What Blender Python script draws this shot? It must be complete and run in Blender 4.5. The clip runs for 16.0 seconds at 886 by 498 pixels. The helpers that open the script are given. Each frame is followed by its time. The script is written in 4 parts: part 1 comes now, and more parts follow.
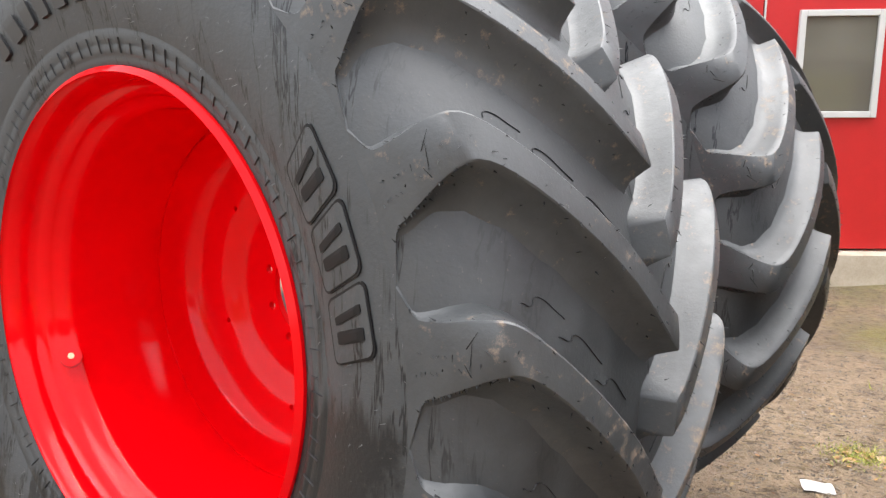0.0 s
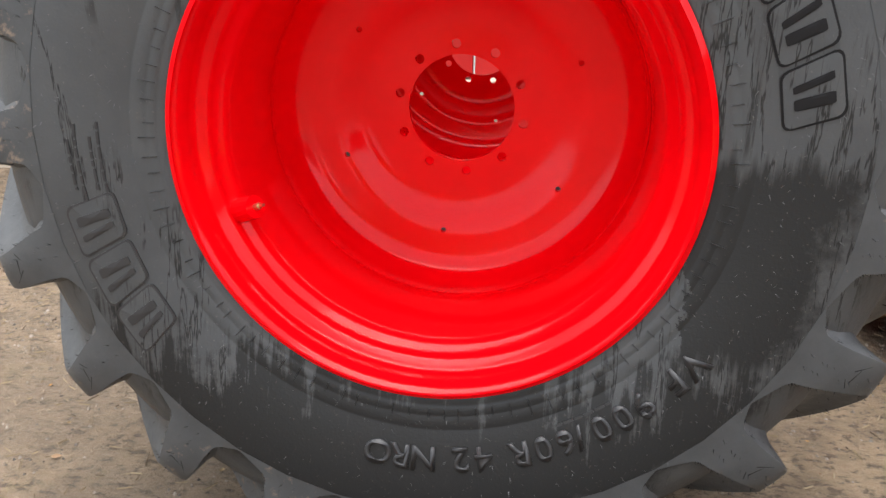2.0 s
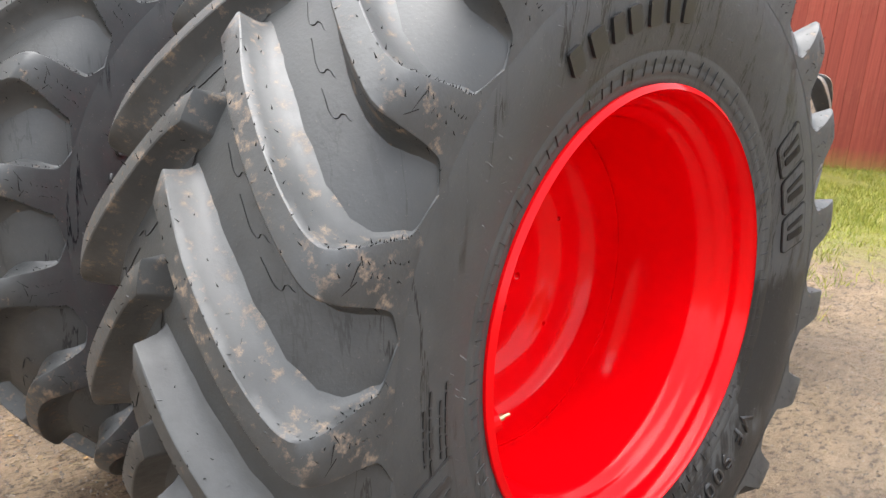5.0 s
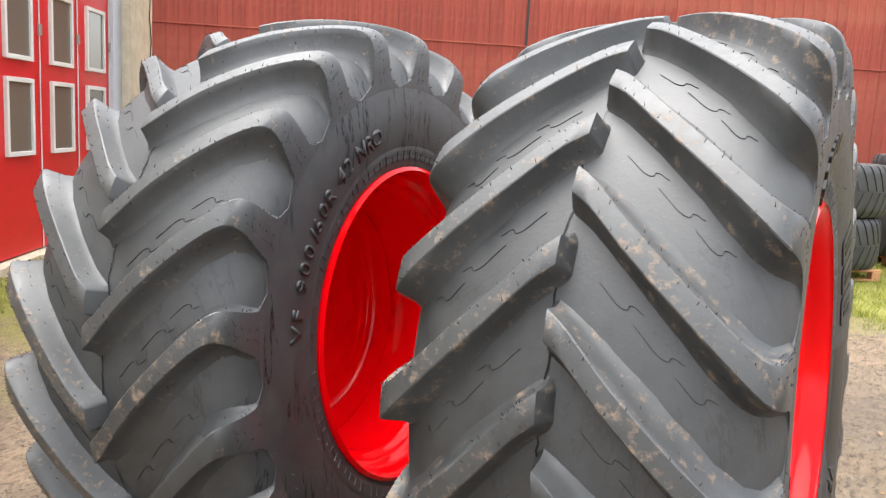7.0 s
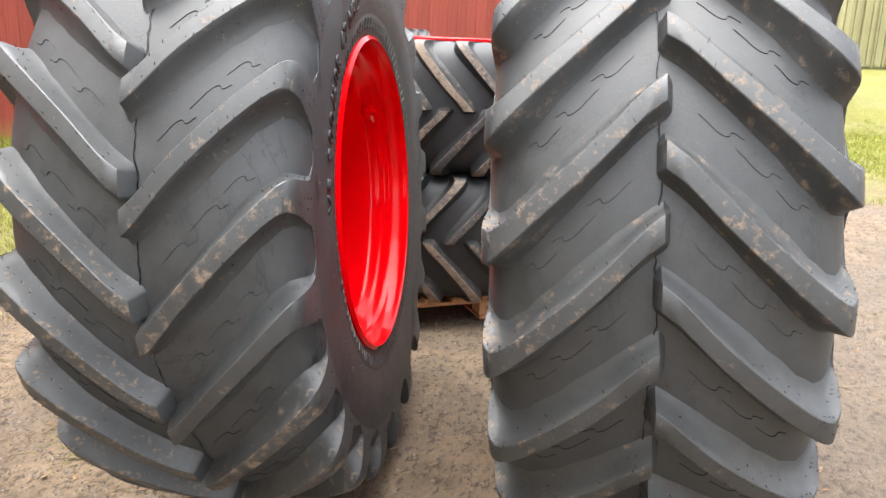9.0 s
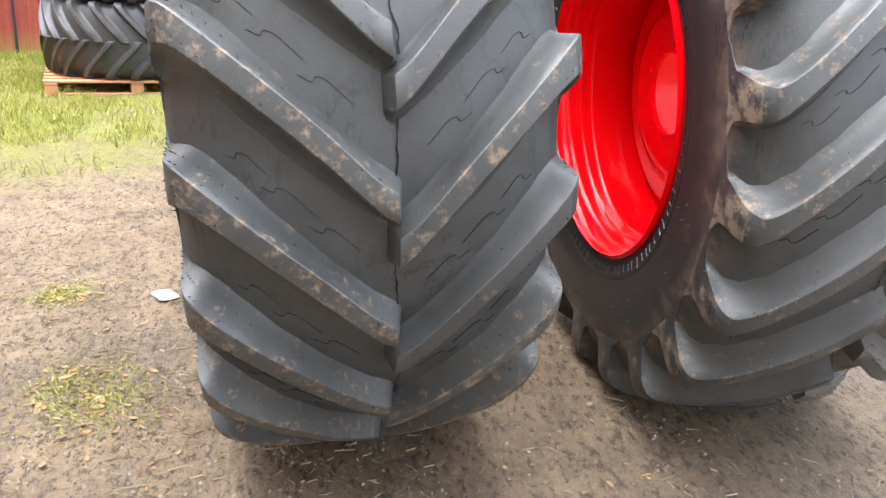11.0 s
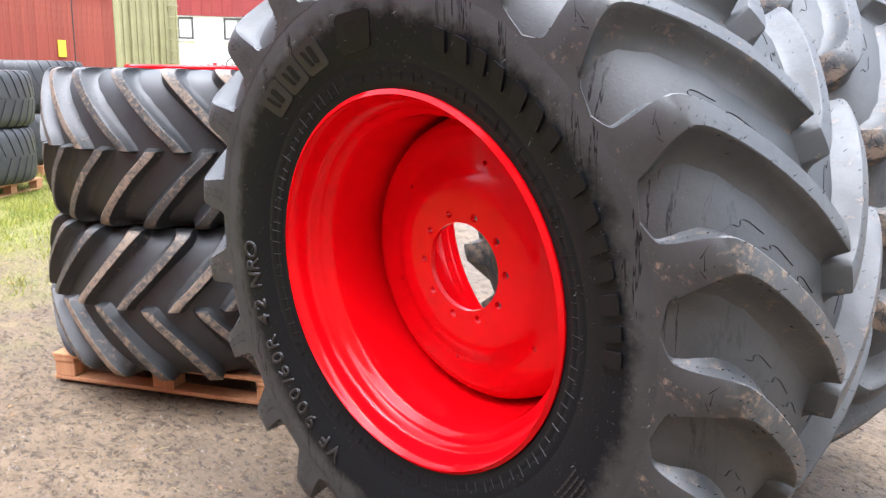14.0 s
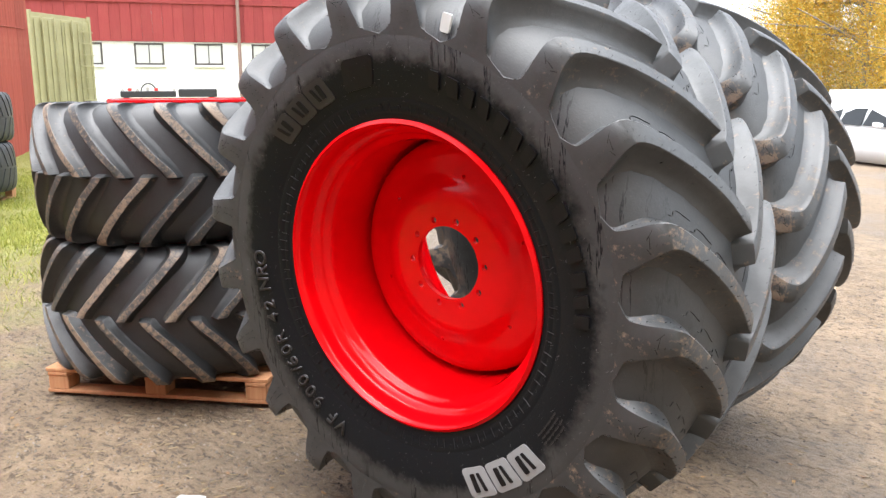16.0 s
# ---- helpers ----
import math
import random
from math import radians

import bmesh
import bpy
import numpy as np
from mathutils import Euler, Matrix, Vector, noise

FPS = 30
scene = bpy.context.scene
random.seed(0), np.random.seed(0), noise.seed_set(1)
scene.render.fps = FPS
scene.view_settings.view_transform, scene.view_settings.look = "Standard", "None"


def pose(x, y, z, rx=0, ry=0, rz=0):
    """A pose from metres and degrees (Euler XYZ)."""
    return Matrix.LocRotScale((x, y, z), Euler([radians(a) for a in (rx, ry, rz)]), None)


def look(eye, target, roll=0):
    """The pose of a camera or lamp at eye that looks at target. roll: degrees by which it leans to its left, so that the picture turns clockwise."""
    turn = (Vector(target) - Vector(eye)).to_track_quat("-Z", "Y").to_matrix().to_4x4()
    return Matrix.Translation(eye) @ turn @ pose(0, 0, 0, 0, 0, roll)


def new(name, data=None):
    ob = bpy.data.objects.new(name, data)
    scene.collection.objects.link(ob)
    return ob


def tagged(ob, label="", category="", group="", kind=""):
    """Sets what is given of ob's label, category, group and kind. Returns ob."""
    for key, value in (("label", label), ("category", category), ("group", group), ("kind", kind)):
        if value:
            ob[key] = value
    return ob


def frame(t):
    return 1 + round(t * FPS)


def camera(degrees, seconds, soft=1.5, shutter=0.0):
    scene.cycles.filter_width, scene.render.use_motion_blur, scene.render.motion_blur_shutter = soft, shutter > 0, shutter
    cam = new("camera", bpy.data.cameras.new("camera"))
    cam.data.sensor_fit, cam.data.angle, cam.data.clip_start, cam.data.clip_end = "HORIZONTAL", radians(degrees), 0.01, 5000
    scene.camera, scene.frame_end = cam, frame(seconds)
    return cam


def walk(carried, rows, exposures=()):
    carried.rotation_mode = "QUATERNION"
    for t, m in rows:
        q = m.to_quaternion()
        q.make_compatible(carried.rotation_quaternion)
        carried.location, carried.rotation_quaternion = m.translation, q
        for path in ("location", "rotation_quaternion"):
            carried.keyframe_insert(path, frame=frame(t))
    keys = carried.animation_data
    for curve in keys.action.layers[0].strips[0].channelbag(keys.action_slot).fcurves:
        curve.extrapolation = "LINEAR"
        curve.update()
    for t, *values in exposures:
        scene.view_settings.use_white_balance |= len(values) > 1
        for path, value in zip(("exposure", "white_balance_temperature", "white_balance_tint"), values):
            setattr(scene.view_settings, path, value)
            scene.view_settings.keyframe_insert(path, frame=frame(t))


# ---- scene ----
# camera: seconds, place, yaw (left from +y), pitch, roll
PATH = [
    (0, 1.576, -0.911, 1.620, 37.62, -12.51, -0.40),
    (0.5, 1.313, -1.212, 1.602, 30.26, -16.01, -0.09),
    (1, 1.006, -1.311, 1.525, 22.48, -19.24, 0.20),
    (1.5, 0.627, -1.403, 1.489, 14.58, -21.47, 0.82),
    (2, 0.244, -1.578, 1.516, 7.75, -22.34, 0.61),
    (2.5, -0.101, -1.611, 1.519, -0.64, -22.45, 0.78),
    (3, -0.479, -1.529, 1.565, -9.87, -22.38, 0.83),
    (5.5, -1.817, -0.705, 1.748, -50.74, -13.31, 4.72),
    (6, -1.927, -0.427, 1.766, -54.24, -10.76, 4.03),
    (6.5, -2.154, -0.267, 1.779, -57.47, -8.83, 3.64),
    (7, -2.503, -0.181, 1.784, -60.42, -8.65, 3.01),
    (7.5, -2.675, 0.008, 1.733, -63.71, -9.39, 2.51),
    (8, -2.877, 0.137, 1.714, -68.48, -11.44, 2.31),
    (10.5, -2.888, 1.590, 1.427, -97.20, -17.43, 2.74),
    (11, -2.657, 1.911, 1.384, -102.23, -18.47, 3.35),
    (11.5, -2.484, 2.224, 1.409, -108.17, -19.21, 3.60),
    (12, -2.405, 2.578, 1.453, -114.12, -18.97, 3.85),
    (12.5, -2.178, 2.839, 1.435, -119.68, -18.18, 3.37),
    (13, -1.963, 3.072, 1.485, -125.39, -16.85, 2.94),
    (13.5, -1.905, 3.417, 1.577, -130.92, -13.93, 2.08),
    (14, -1.785, 3.615, 1.616, -134.07, -12.16, 0.96),
    (14.5, -1.582, 3.697, 1.642, -137.39, -10.92, 0.38),
    (15, -1.573, 3.885, 1.659, -139.50, -10.73, -0.03),
    (15.5, -1.754, 4.075, 1.659, -140.12, -11.04, -0.23),
    (16, -1.981, 4.160, 1.660, -139.88, -10.89, -0.32),
]


def cam_pose(x, y, z, yaw, pitch, roll):
    ya, pa = radians(yaw), radians(pitch)
    ahead = Vector((-math.sin(ya) * math.cos(pa), math.cos(ya) * math.cos(pa), math.sin(pa)))
    eye = Vector((x, y, z))
    return look(eye, eye + ahead, roll)


cam = camera(56.92, 16.0, soft=1.4)
walk(cam, [(t, cam_pose(*p)) for t, *p in PATH], exposures=[(0.0, 2.76, 6520, 10), (1.0, 2.72, 6550, 10), (3.2, 2.64, 6520, 10), (5.3, 2.70, 6550, 10), (8.2, 2.84, 6600, 10), (10.3, 3.22, 6320, 10), (12.0, 3.24, 6050, 10), (13.5, 3.08, 5900, 12), (14.5, 3.06, 5900, 13), (16.0, 2.82, 6300, 10)])

# ---- light: overcast autumn day ----
world = bpy.data.worlds.new("overcast")
scene.world = world
world.use_nodes = True
wn = world.node_tree.nodes
wl = world.node_tree.links
sky = wn.new("ShaderNodeTexSky")
sky.sky_type = "NISHITA"
sky.sun_disc = False
sky.sun_elevation = radians(80)
sky.sun_rotation = radians(15)
sky.air_density, sky.dust_density, sky.ozone_density = 1.0, 3.0, 1.0
hsv = wn.new("ShaderNodeHueSaturation")
hsv.inputs["Saturation"].default_value = 0.28
wl.new(sky.outputs[0], hsv.inputs["Color"])
wl.new(hsv.outputs[0], wn["Background"].inputs["Color"])
wn["Background"].inputs["Strength"].default_value = 0.106
sun_data = bpy.data.lights.new("sun", "SUN")
sun_data.energy, sun_data.angle, sun_data.color = 1.0, radians(78), (1.0, 0.985, 0.97)
sun = new("sun", sun_data)
sun.matrix_world = look((-1.0, 1.0, 12), (0, 0, 0))


# ---- materials ----
def mat(name, base, rough=0.6, metal=0.0, coat=0.0, spec=0.5):
    m = bpy.data.materials.new(name)
    m.use_nodes = True
    b = m.node_tree.nodes["Principled BSDF"]
    b.inputs["Base Color"].default_value = (*base, 1)
    b.inputs["Roughness"].default_value = rough
    b.inputs["Metallic"].default_value = metal
    b.inputs["Coat Weight"].default_value = coat
    b.inputs["Specular IOR Level"].default_value = spec
    return m


def nodes_of(m):
    return m.node_tree.nodes, m.node_tree.links, m.node_tree.nodes["Principled BSDF"]


def noise_node(m, scale, detail=6, rough=0.6, space="Object", stretch=(1, 1, 1)):
    n, l, b = nodes_of(m)
    tc = n.new("ShaderNodeTexCoord")
    mp = n.new("ShaderNodeMapping")
    mp.inputs["Scale"].default_value = stretch
    t = n.new("ShaderNodeTexNoise")
    t.inputs["Scale"].default_value, t.inputs["Detail"].default_value, t.inputs["Roughness"].default_value = scale, detail, rough
    l.new(tc.outputs[space], mp.inputs["Vector"])
    l.new(mp.outputs[0], t.inputs["Vector"])
    return t.outputs["Fac"]


def ramp(m, fac, stops):
    n, l, b = nodes_of(m)
    r = n.new("ShaderNodeValToRGB")
    while len(r.color_ramp.elements) < len(stops):
        r.color_ramp.elements.new(0.5)
    for e, (p, c) in zip(r.color_ramp.elements, stops):
        e.position = p
        e.color = (*c, 1) if len(c) == 3 else c
    l.new(fac, r.inputs[0])
    return r.outputs[0]


def mixc(m, fac, a, b2, mode="MIX"):
    n, l, b = nodes_of(m)
    x = n.new("ShaderNodeMix")
    x.data_type, x.blend_type = "RGBA", mode
    for s, v in ((x.inputs[0], fac), (x.inputs[6], a), (x.inputs[7], b2)):
        if isinstance(v, tuple):
            s.default_value = (*v, 1)
        elif isinstance(v, float):
            s.default_value = v
        else:
            l.new(v, s)
    return x.outputs[2]


def bump(m, fac, strength, dist, after=None):
    n, l, b = nodes_of(m)
    u = n.new("ShaderNodeBump")
    u.inputs["Strength"].default_value, u.inputs["Distance"].default_value = strength, dist
    l.new(fac, u.inputs["Height"])
    if after:
        l.new(after, u.inputs["Normal"])
    l.new(u.outputs[0], b.inputs["Normal"])
    return u.outputs[0]



def math_node(m, op, a, b2=None):
    n, l, b = nodes_of(m)
    x = n.new("ShaderNodeMath")
    x.operation = op
    for i, v in enumerate((a, b2)):
        if v is None:
            continue
        if isinstance(v, (int, float)):
            x.inputs[i].default_value = v
        else:
            l.new(v, x.inputs[i])
    return x.outputs[0]


def grey(v):
    return (v, v, v)



def rubber_side(name, wear):
    """Sidewall and tread floor: dusty grey rubber with wet dark runs; wear: which wet stains it bears."""
    m = mat(name, (0.03, 0.032, 0.035), 0.5, spec=0.75)
    n, l, b = nodes_of(m)
    b.inputs["IOR"].default_value = 1.54
    big = noise_node(m, 2.6, 5)
    mid = noise_node(m, 14, 6, 0.7)
    fine = noise_node(m, 130, 3)
    runs = noise_node(m, 1.0, 7, 0.68, "Object", (26, 6, 1.6))
    tc = n.new("ShaderNodeTexCoord")
    sep = n.new("ShaderNodeSeparateXYZ")
    l.new(tc.outputs["Object"], sep.inputs[0])
    X, Y, Z = sep.outputs
    rad = math_node(m, "SQRT", math_node(m, "ADD", math_node(m, "MULTIPLY", X, X), math_node(m, "MULTIPLY", Z, Z)))
    wob = math_node(m, "MULTIPLY", math_node(m, "SUBTRACT", mid, 0.5), 0.35)
    c = ramp(m, big, [(0.3, (0.0150, 0.0172, 0.0190)), (0.72, (0.031, 0.0345, 0.0368))])
    c = mixc(m, ramp(m, mid, [(0.45, grey(0.0)), (0.8, grey(0.4))]), c, (0.062, 0.059, 0.053))
    wet = math_node(m, "MULTIPLY", ramp(m, runs, [(0.57, grey(0.0)), (0.62, grey(0.8))]), ramp(m, big, [(0.50, grey(0.0)), (0.60, grey(1.0))]))
    # thin dark trickles that wander down the rubber
    trickle = noise_node(m, 1.0, 5, 0.66, "Object", (13, 4, 1.3))
    thread = ramp(m, math_node(m, "ABSOLUTE", math_node(m, "SUBTRACT", trickle, 0.5)), [(0.006, grey(1.0)), (0.014, grey(0.0))])
    broken = noise_node(m, 1.0, 4, 0.6, "Object", (5.0, 4, 2.2))
    wet = math_node(m, "MAXIMUM", wet, math_node(m, "MULTIPLY", thread, ramp(m, broken, [(0.47, grey(0.0)), (0.52, grey(1.0))])))

    def under(v, edge, soft):
        return ramp(m, math_node(m, "ADD", v, 0.5), [(edge + 0.5 - soft, grey(1.0)), (edge + 0.5 + soft, grey(0.0))])

    if wear == "low":
        # water has run down the first face and gathered low on it, and one smear runs out towards a pocket
        face = math_node(m, "LESS_THAN", Y, 0.0)
        pool = math_node(m, "MULTIPLY", under(math_node(m, "MULTIPLY", math_node(m, "ADD", math_node(m, "ADD", Z, wob), math_node(m, "MULTIPLY", math_node(m, "SUBTRACT", runs, 0.5), 0.9)), 0.4), -0.19, 0.015), under(math_node(m, "MULTIPLY", math_node(m, "ADD", rad, math_node(m, "MULTIPLY", wob, 0.4)), 0.5), 0.43, 0.012))
        band = math_node(m, "ABSOLUTE", math_node(m, "ADD", math_node(m, "ADD", Z, 0.20), math_node(m, "MULTIPLY", wob, 0.12)))
        smear = math_node(m, "MULTIPLY", under(math_node(m, "ADD", band, math_node(m, "MULTIPLY", math_node(m, "SUBTRACT", runs, 0.5), 0.22)), 0.205, 0.02), math_node(m, "GREATER_THAN", math_node(m, "ADD", X, math_node(m, "MULTIPLY", wob, 0.3)), 0.53))
        smear = math_node(m, "MULTIPLY", smear, under(math_node(m, "MULTIPLY", math_node(m, "ADD", rad, math_node(m, "MULTIPLY", wob, 0.5)), 0.5), 0.405, 0.012))
        wet = math_node(m, "MAXIMUM", wet, math_node(m, "MULTIPLY", face, math_node(m, "MAXIMUM", pool, smear)))
        back = math_node(m, "GREATER_THAN", Y, 0.0)
        ring = under(math_node(m, "MULTIPLY", math_node(m, "ADD", rad, math_node(m, "MULTIPLY", wob, 0.3)), 0.5), 0.375, 0.03)
        wet = math_node(m, "MAXIMUM", wet, math_node(m, "MULTIPLY", math_node(m, "MULTIPLY", back, ring), 0.9))
        edge = math_node(m, "ABSOLUTE", math_node(m, "SUBTRACT", math_node(m, "ADD", rad, math_node(m, "MULTIPLY", wob, 0.25)), 0.845))
        soil = math_node(m, "MULTIPLY", math_node(m, "MULTIPLY", back, under(edge, 0.045, 0.03)), ramp(m, math_node(m, "ADD", math_node(m, "MULTIPLY", mid, 0.6), math_node(m, "MULTIPLY", big, 0.4)), [(0.42, grey(0.0)), (0.56, grey(0.8))]))
    if wear == "bead":
        # the second face is black and damp from the bead out to the lettering
        face = math_node(m, "GREATER_THAN", Y, 0.0)
        ring = under(math_node(m, "MULTIPLY", math_node(m, "ADD", rad, math_node(m, "MULTIPLY", wob, 0.35)), 0.5), 0.385, 0.012)
        wet = math_node(m, "MAXIMUM", wet, math_node(m, "MULTIPLY", math_node(m, "MULTIPLY", face, ring), 1.0))
    # the tread floor takes a separate grey tone beyond the shoulder radius
    tread = ramp(m, math_node(m, "MULTIPLY", rad, 0.5), [(0.425, grey(0.0)), (0.47, grey(1.0))])
    tread_tone = ramp(m, mid, [(0.3, (0.018, 0.0198, 0.0212)), (0.7, (0.043, 0.0460, 0.0475))])
    if wear == "dark":
        tread_tone = ramp(m, mid, [(0.3, (0.007, 0.0075, 0.0085)), (0.75, (0.022, 0.023, 0.025))])
    c = mixc(m, tread, c, tread_tone)
    wet = math_node(m, "MULTIPLY", wet, math_node(m, "SUBTRACT", 1.0, math_node(m, "MULTIPLY", tread, 0.75)))
    c = mixc(m, wet, c, (0.0065, 0.0075, 0.0095) if wear == "bead" else (0.0145, 0.015, 0.0155))
    if wear == "low":
        c = mixc(m, soil, c, mixc(m, fine, (0.085, 0.055, 0.036), (0.19, 0.135, 0.095)))
    specks = ramp(m, fine, [(0.66, grey(0.0)), (0.74, grey(0.35))])
    c = mixc(m, specks, c, (0.13, 0.115, 0.095))
    l.new(c, b.inputs["Base Color"])
    r = mixc(m, wet, ramp(m, mid, [(0.3, grey(0.50)), (0.7, grey(0.66))]), (0.34, 0.34, 0.34))
    l.new(r, b.inputs["Roughness"])
    l.new(math_node(m, "SUBTRACT", 0.68, math_node(m, "MULTIPLY", wet, 0.54 if wear == "bead" else 0.44)), b.inputs["Specular IOR Level"])
    u = bump(m, fine, 0.35, 0.0018)
    bump(m, mid, 0.12, 0.004, u)
    return m


def rubber_lug(name, mud, shoulder=False, tone=1.0):
    m = mat(name, (0.04, 0.04, 0.042), 0.5, spec=0.62)
    n, l, b = nodes_of(m)
    b.inputs["IOR"].default_value = 1.6
    info = n.new("ShaderNodeObjectInfo")
    big = noise_node(m, 7, 5)
    fine = noise_node(m, 120, 3)
    grain = noise_node(m, 30, 6, 0.72)
    c = ramp(m, big, [(0.3, (0.020 * tone, 0.0220 * tone, 0.0234 * tone)), (0.7, (0.044 * tone, 0.0472 * tone, 0.0490 * tone))])
    tc = n.new("ShaderNodeTexCoord")
    sep = n.new("ShaderNodeSeparateXYZ")
    l.new(tc.outputs["Object"], sep.inputs[0])
    X, Y, Z = sep.outputs
    rad = math_node(m, "SQRT", math_node(m, "ADD", math_node(m, "MULTIPLY", X, X), math_node(m, "MULTIPLY", Z, Z)))
    plain = ramp(m, big, [(0.3, (0.0150, 0.0172, 0.0190)), (0.72, (0.031, 0.0345, 0.0368))])
    c = mixc(m, ramp(m, math_node(m, "MULTIPLY", rad, 0.5), [(0.425, grey(0.0)), (0.485, grey(1.0))]), plain, c)
    lot = math_node(m, "ADD", grain, math_node(m, "MULTIPLY", math_node(m, "SUBTRACT", info.outputs["Random"], 0.5), 0.16))
    if shoulder:
        rim_side = ramp(m, Y, [(0.36, grey(0.0)), (0.42, grey(0.24))])
        lot = math_node(m, "ADD", lot, math_node(m, "MULTIPLY", rim_side, ramp(m, big, [(0.4, grey(0.0)), (0.6, grey(1.0))])))
    dirt = ramp(m, lot, [(0.60 - mud * 0.3, grey(0.0)), (0.74 - mud * 0.25, grey(0.85))])
    k = 1.0 + 0.5 * mud
    c = mixc(m, dirt, c, mixc(m, fine, (0.13 * k, 0.090 * k, 0.060 * k), (0.25 * k, 0.185 * k, 0.13 * k)))
    l.new(c, b.inputs["Base Color"])
    l.new(mixc(m, dirt, ramp(m, grain, [(0.3, grey(0.48)), (0.7, grey(0.64))]), (0.85, 0.85, 0.85)), b.inputs["Roughness"])
    u = bump(m, fine, 0.2, 0.0015)
    bump(m, grain, 0.14, 0.004, u)
    return m


RUBBER = rubber_side("tyre_rubber", "")
RUBBER_LOW = rubber_side("tyre_rubber_run_down", "low")
RUBBER_BEAD = rubber_side("tyre_rubber_damp_bead", "bead")
LUG_SIDE = rubber_lug("lug_rubber", 0.0)
LUG_SIDE_SOILED = rubber_lug("lug_rubber_soiled_shoulder", 0.0, True)
# stacked tyres: darker tone on the tread floor and lug flanks
RUBBER_DARK = rubber_side("tyre_rubber_dark_tread", "dark")
LUG_DARK = rubber_lug("lug_rubber_dark_flank", 0.0, False, 0.42)
LUG_TOP = rubber_lug("lug_top_rubber", 0.02)
LUG_WORN = rubber_lug("lug_top_soiled", 0.21)
LUG_MUDDY = rubber_lug("lug_top_dried_mud", 0.62)
WETBLACK = mat("wet_black_rubber", (0.006, 0.006, 0.007), 0.42, spec=0.22)
MOULD = mat("moulded_rubber_line", (0.015, 0.015, 0.016), 0.42)
HAIR = mat("dry_rubber_hair", (0.095, 0.095, 0.095), 0.7)
PALEMARK = mat("pale_scuffed_rubber", (0.23, 0.235, 0.24), 0.7)


def paint(name, base, rough, coat, dirty):
    m = mat(name, base, rough, 0.0, coat)
    n, l, b = nodes_of(m)
    big = noise_node(m, 3, 4)
    spot = noise_node(m, 60, 5, 0.7)
    dark = tuple(v * 0.8 for v in base)
    c = mixc(m, ramp(m, big, [(0.35, grey(0.0)), (0.7, grey(0.6))]), base, dark)
    c = mixc(m, ramp(m, spot, [(0.70, grey(0.0)), (0.78, grey(dirty))]), c, (0.12, 0.05, 0.03))
    l.new(c, b.inputs["Base Color"])
    l.new(ramp(m, spot, [(0.3, grey(rough * 0.8)), (0.7, grey(rough * 1.5))]), b.inputs["Roughness"])
    bump(m, big, 0.03, 0.01)
    return m


RED = paint("red_gloss_paint", (0.74, 0.001, 0.004), 0.085, 0.06, 0.3)
RED.node_tree.nodes["Principled BSDF"].inputs["Specular IOR Level"].default_value = 0.16
RED.node_tree.nodes["Principled BSDF"].inputs["Coat Roughness"].default_value = 0.10
RED_DOOR = paint("red_door_paint", (0.50, 0.010, 0.012), 0.4, 0.0, 0.2)
BRASS = mat("brass", (0.60, 0.50, 0.30), 0.3, 1.0)
STEEL = mat("weathered_steel", (0.32, 0.30, 0.28), 0.5, 0.6)
RUSTPIPE = paint("brownish_pipe_paint", (0.23, 0.15, 0.125), 0.6, 0.0, 0.3)
WHITE = paint("white_paint", (0.56, 0.56, 0.54), 0.5, 0.0, 0.3)
GREY = paint("grey_trim", (0.42, 0.45, 0.50), 0.5, 0.0, 0.2)
GLASS = mat("window_glass", (0.115, 0.105, 0.085), 0.06)
# far panes: the reflected sky is put into their pale base colour
SKYPANE = mat("pane_sky_reflection_colour", (0.46, 0.46, 0.43), 0.2)
DARKFRAME = mat("dark_window_frame", (0.06, 0.05, 0.045), 0.6)
CARGLASS = mat("car_glass", (0.012, 0.014, 0.015), 0.06, spec=0.25)
CARWHITE = mat("white_car_paint", (0.60, 0.605, 0.61), 0.2, 0, 0.5)
BLACKPLASTIC = mat("black_plastic", (0.02, 0.02, 0.022), 0.6)
DARK = mat("dark_steel_and_gap_shade", (0.02, 0.02, 0.022), 0.7)
PAPER = mat("white_paper", (0.52, 0.53, 0.52), 0.6)
SCRAP = mat("soiled_paper", (0.36, 0.36, 0.35), 0.7)


def boards(name, lo, hi, green=0.0, blots=0.5):
    m = mat(name, lo, 0.85)
    n, l, b = nodes_of(m)
    info = n.new("ShaderNodeObjectInfo")
    streak = noise_node(m, 1.0, 7, 0.65, "Object", (34, 34, 1.3))
    blot = noise_node(m, 0.9, 6, 0.65, "Object")
    c = ramp(m, streak, [(0.32, lo), (0.68, hi)])
    c = mixc(m, math_node(m, "MULTIPLY", info.outputs["Random"], 0.35), c, tuple(v * 0.62 for v in lo))
    c = mixc(m, ramp(m, blot, [(0.5, grey(0.0)), (0.75, grey(blots))]), c, (0.42, 0.17, 0.10))
    if green:
        tc = n.new("ShaderNodeTexCoord")
        sep = n.new("ShaderNodeSeparateXYZ")
        l.new(tc.outputs["Object"], sep.inputs[0])
        low = math_node(m, "SUBTRACT", math_node(m, "MULTIPLY", blot, 1.1), sep.outputs["Z"])
        c = mixc(m, ramp(m, low, [(0.2, grey(0.0)), (0.6, grey(green))]), c, (0.28, 0.25, 0.06))
    l.new(c, b.inputs["Base Color"])
    bump(m, streak, 0.4, 0.004)
    return m


BARN = boards("barn_red_boards", (0.215, 0.036, 0.022), (0.335, 0.066, 0.042), 0.7)
DARKRED = boards("dark_red_cladding", (0.23, 0.030, 0.030), (0.29, 0.044, 0.042), 0.0, 0.08)
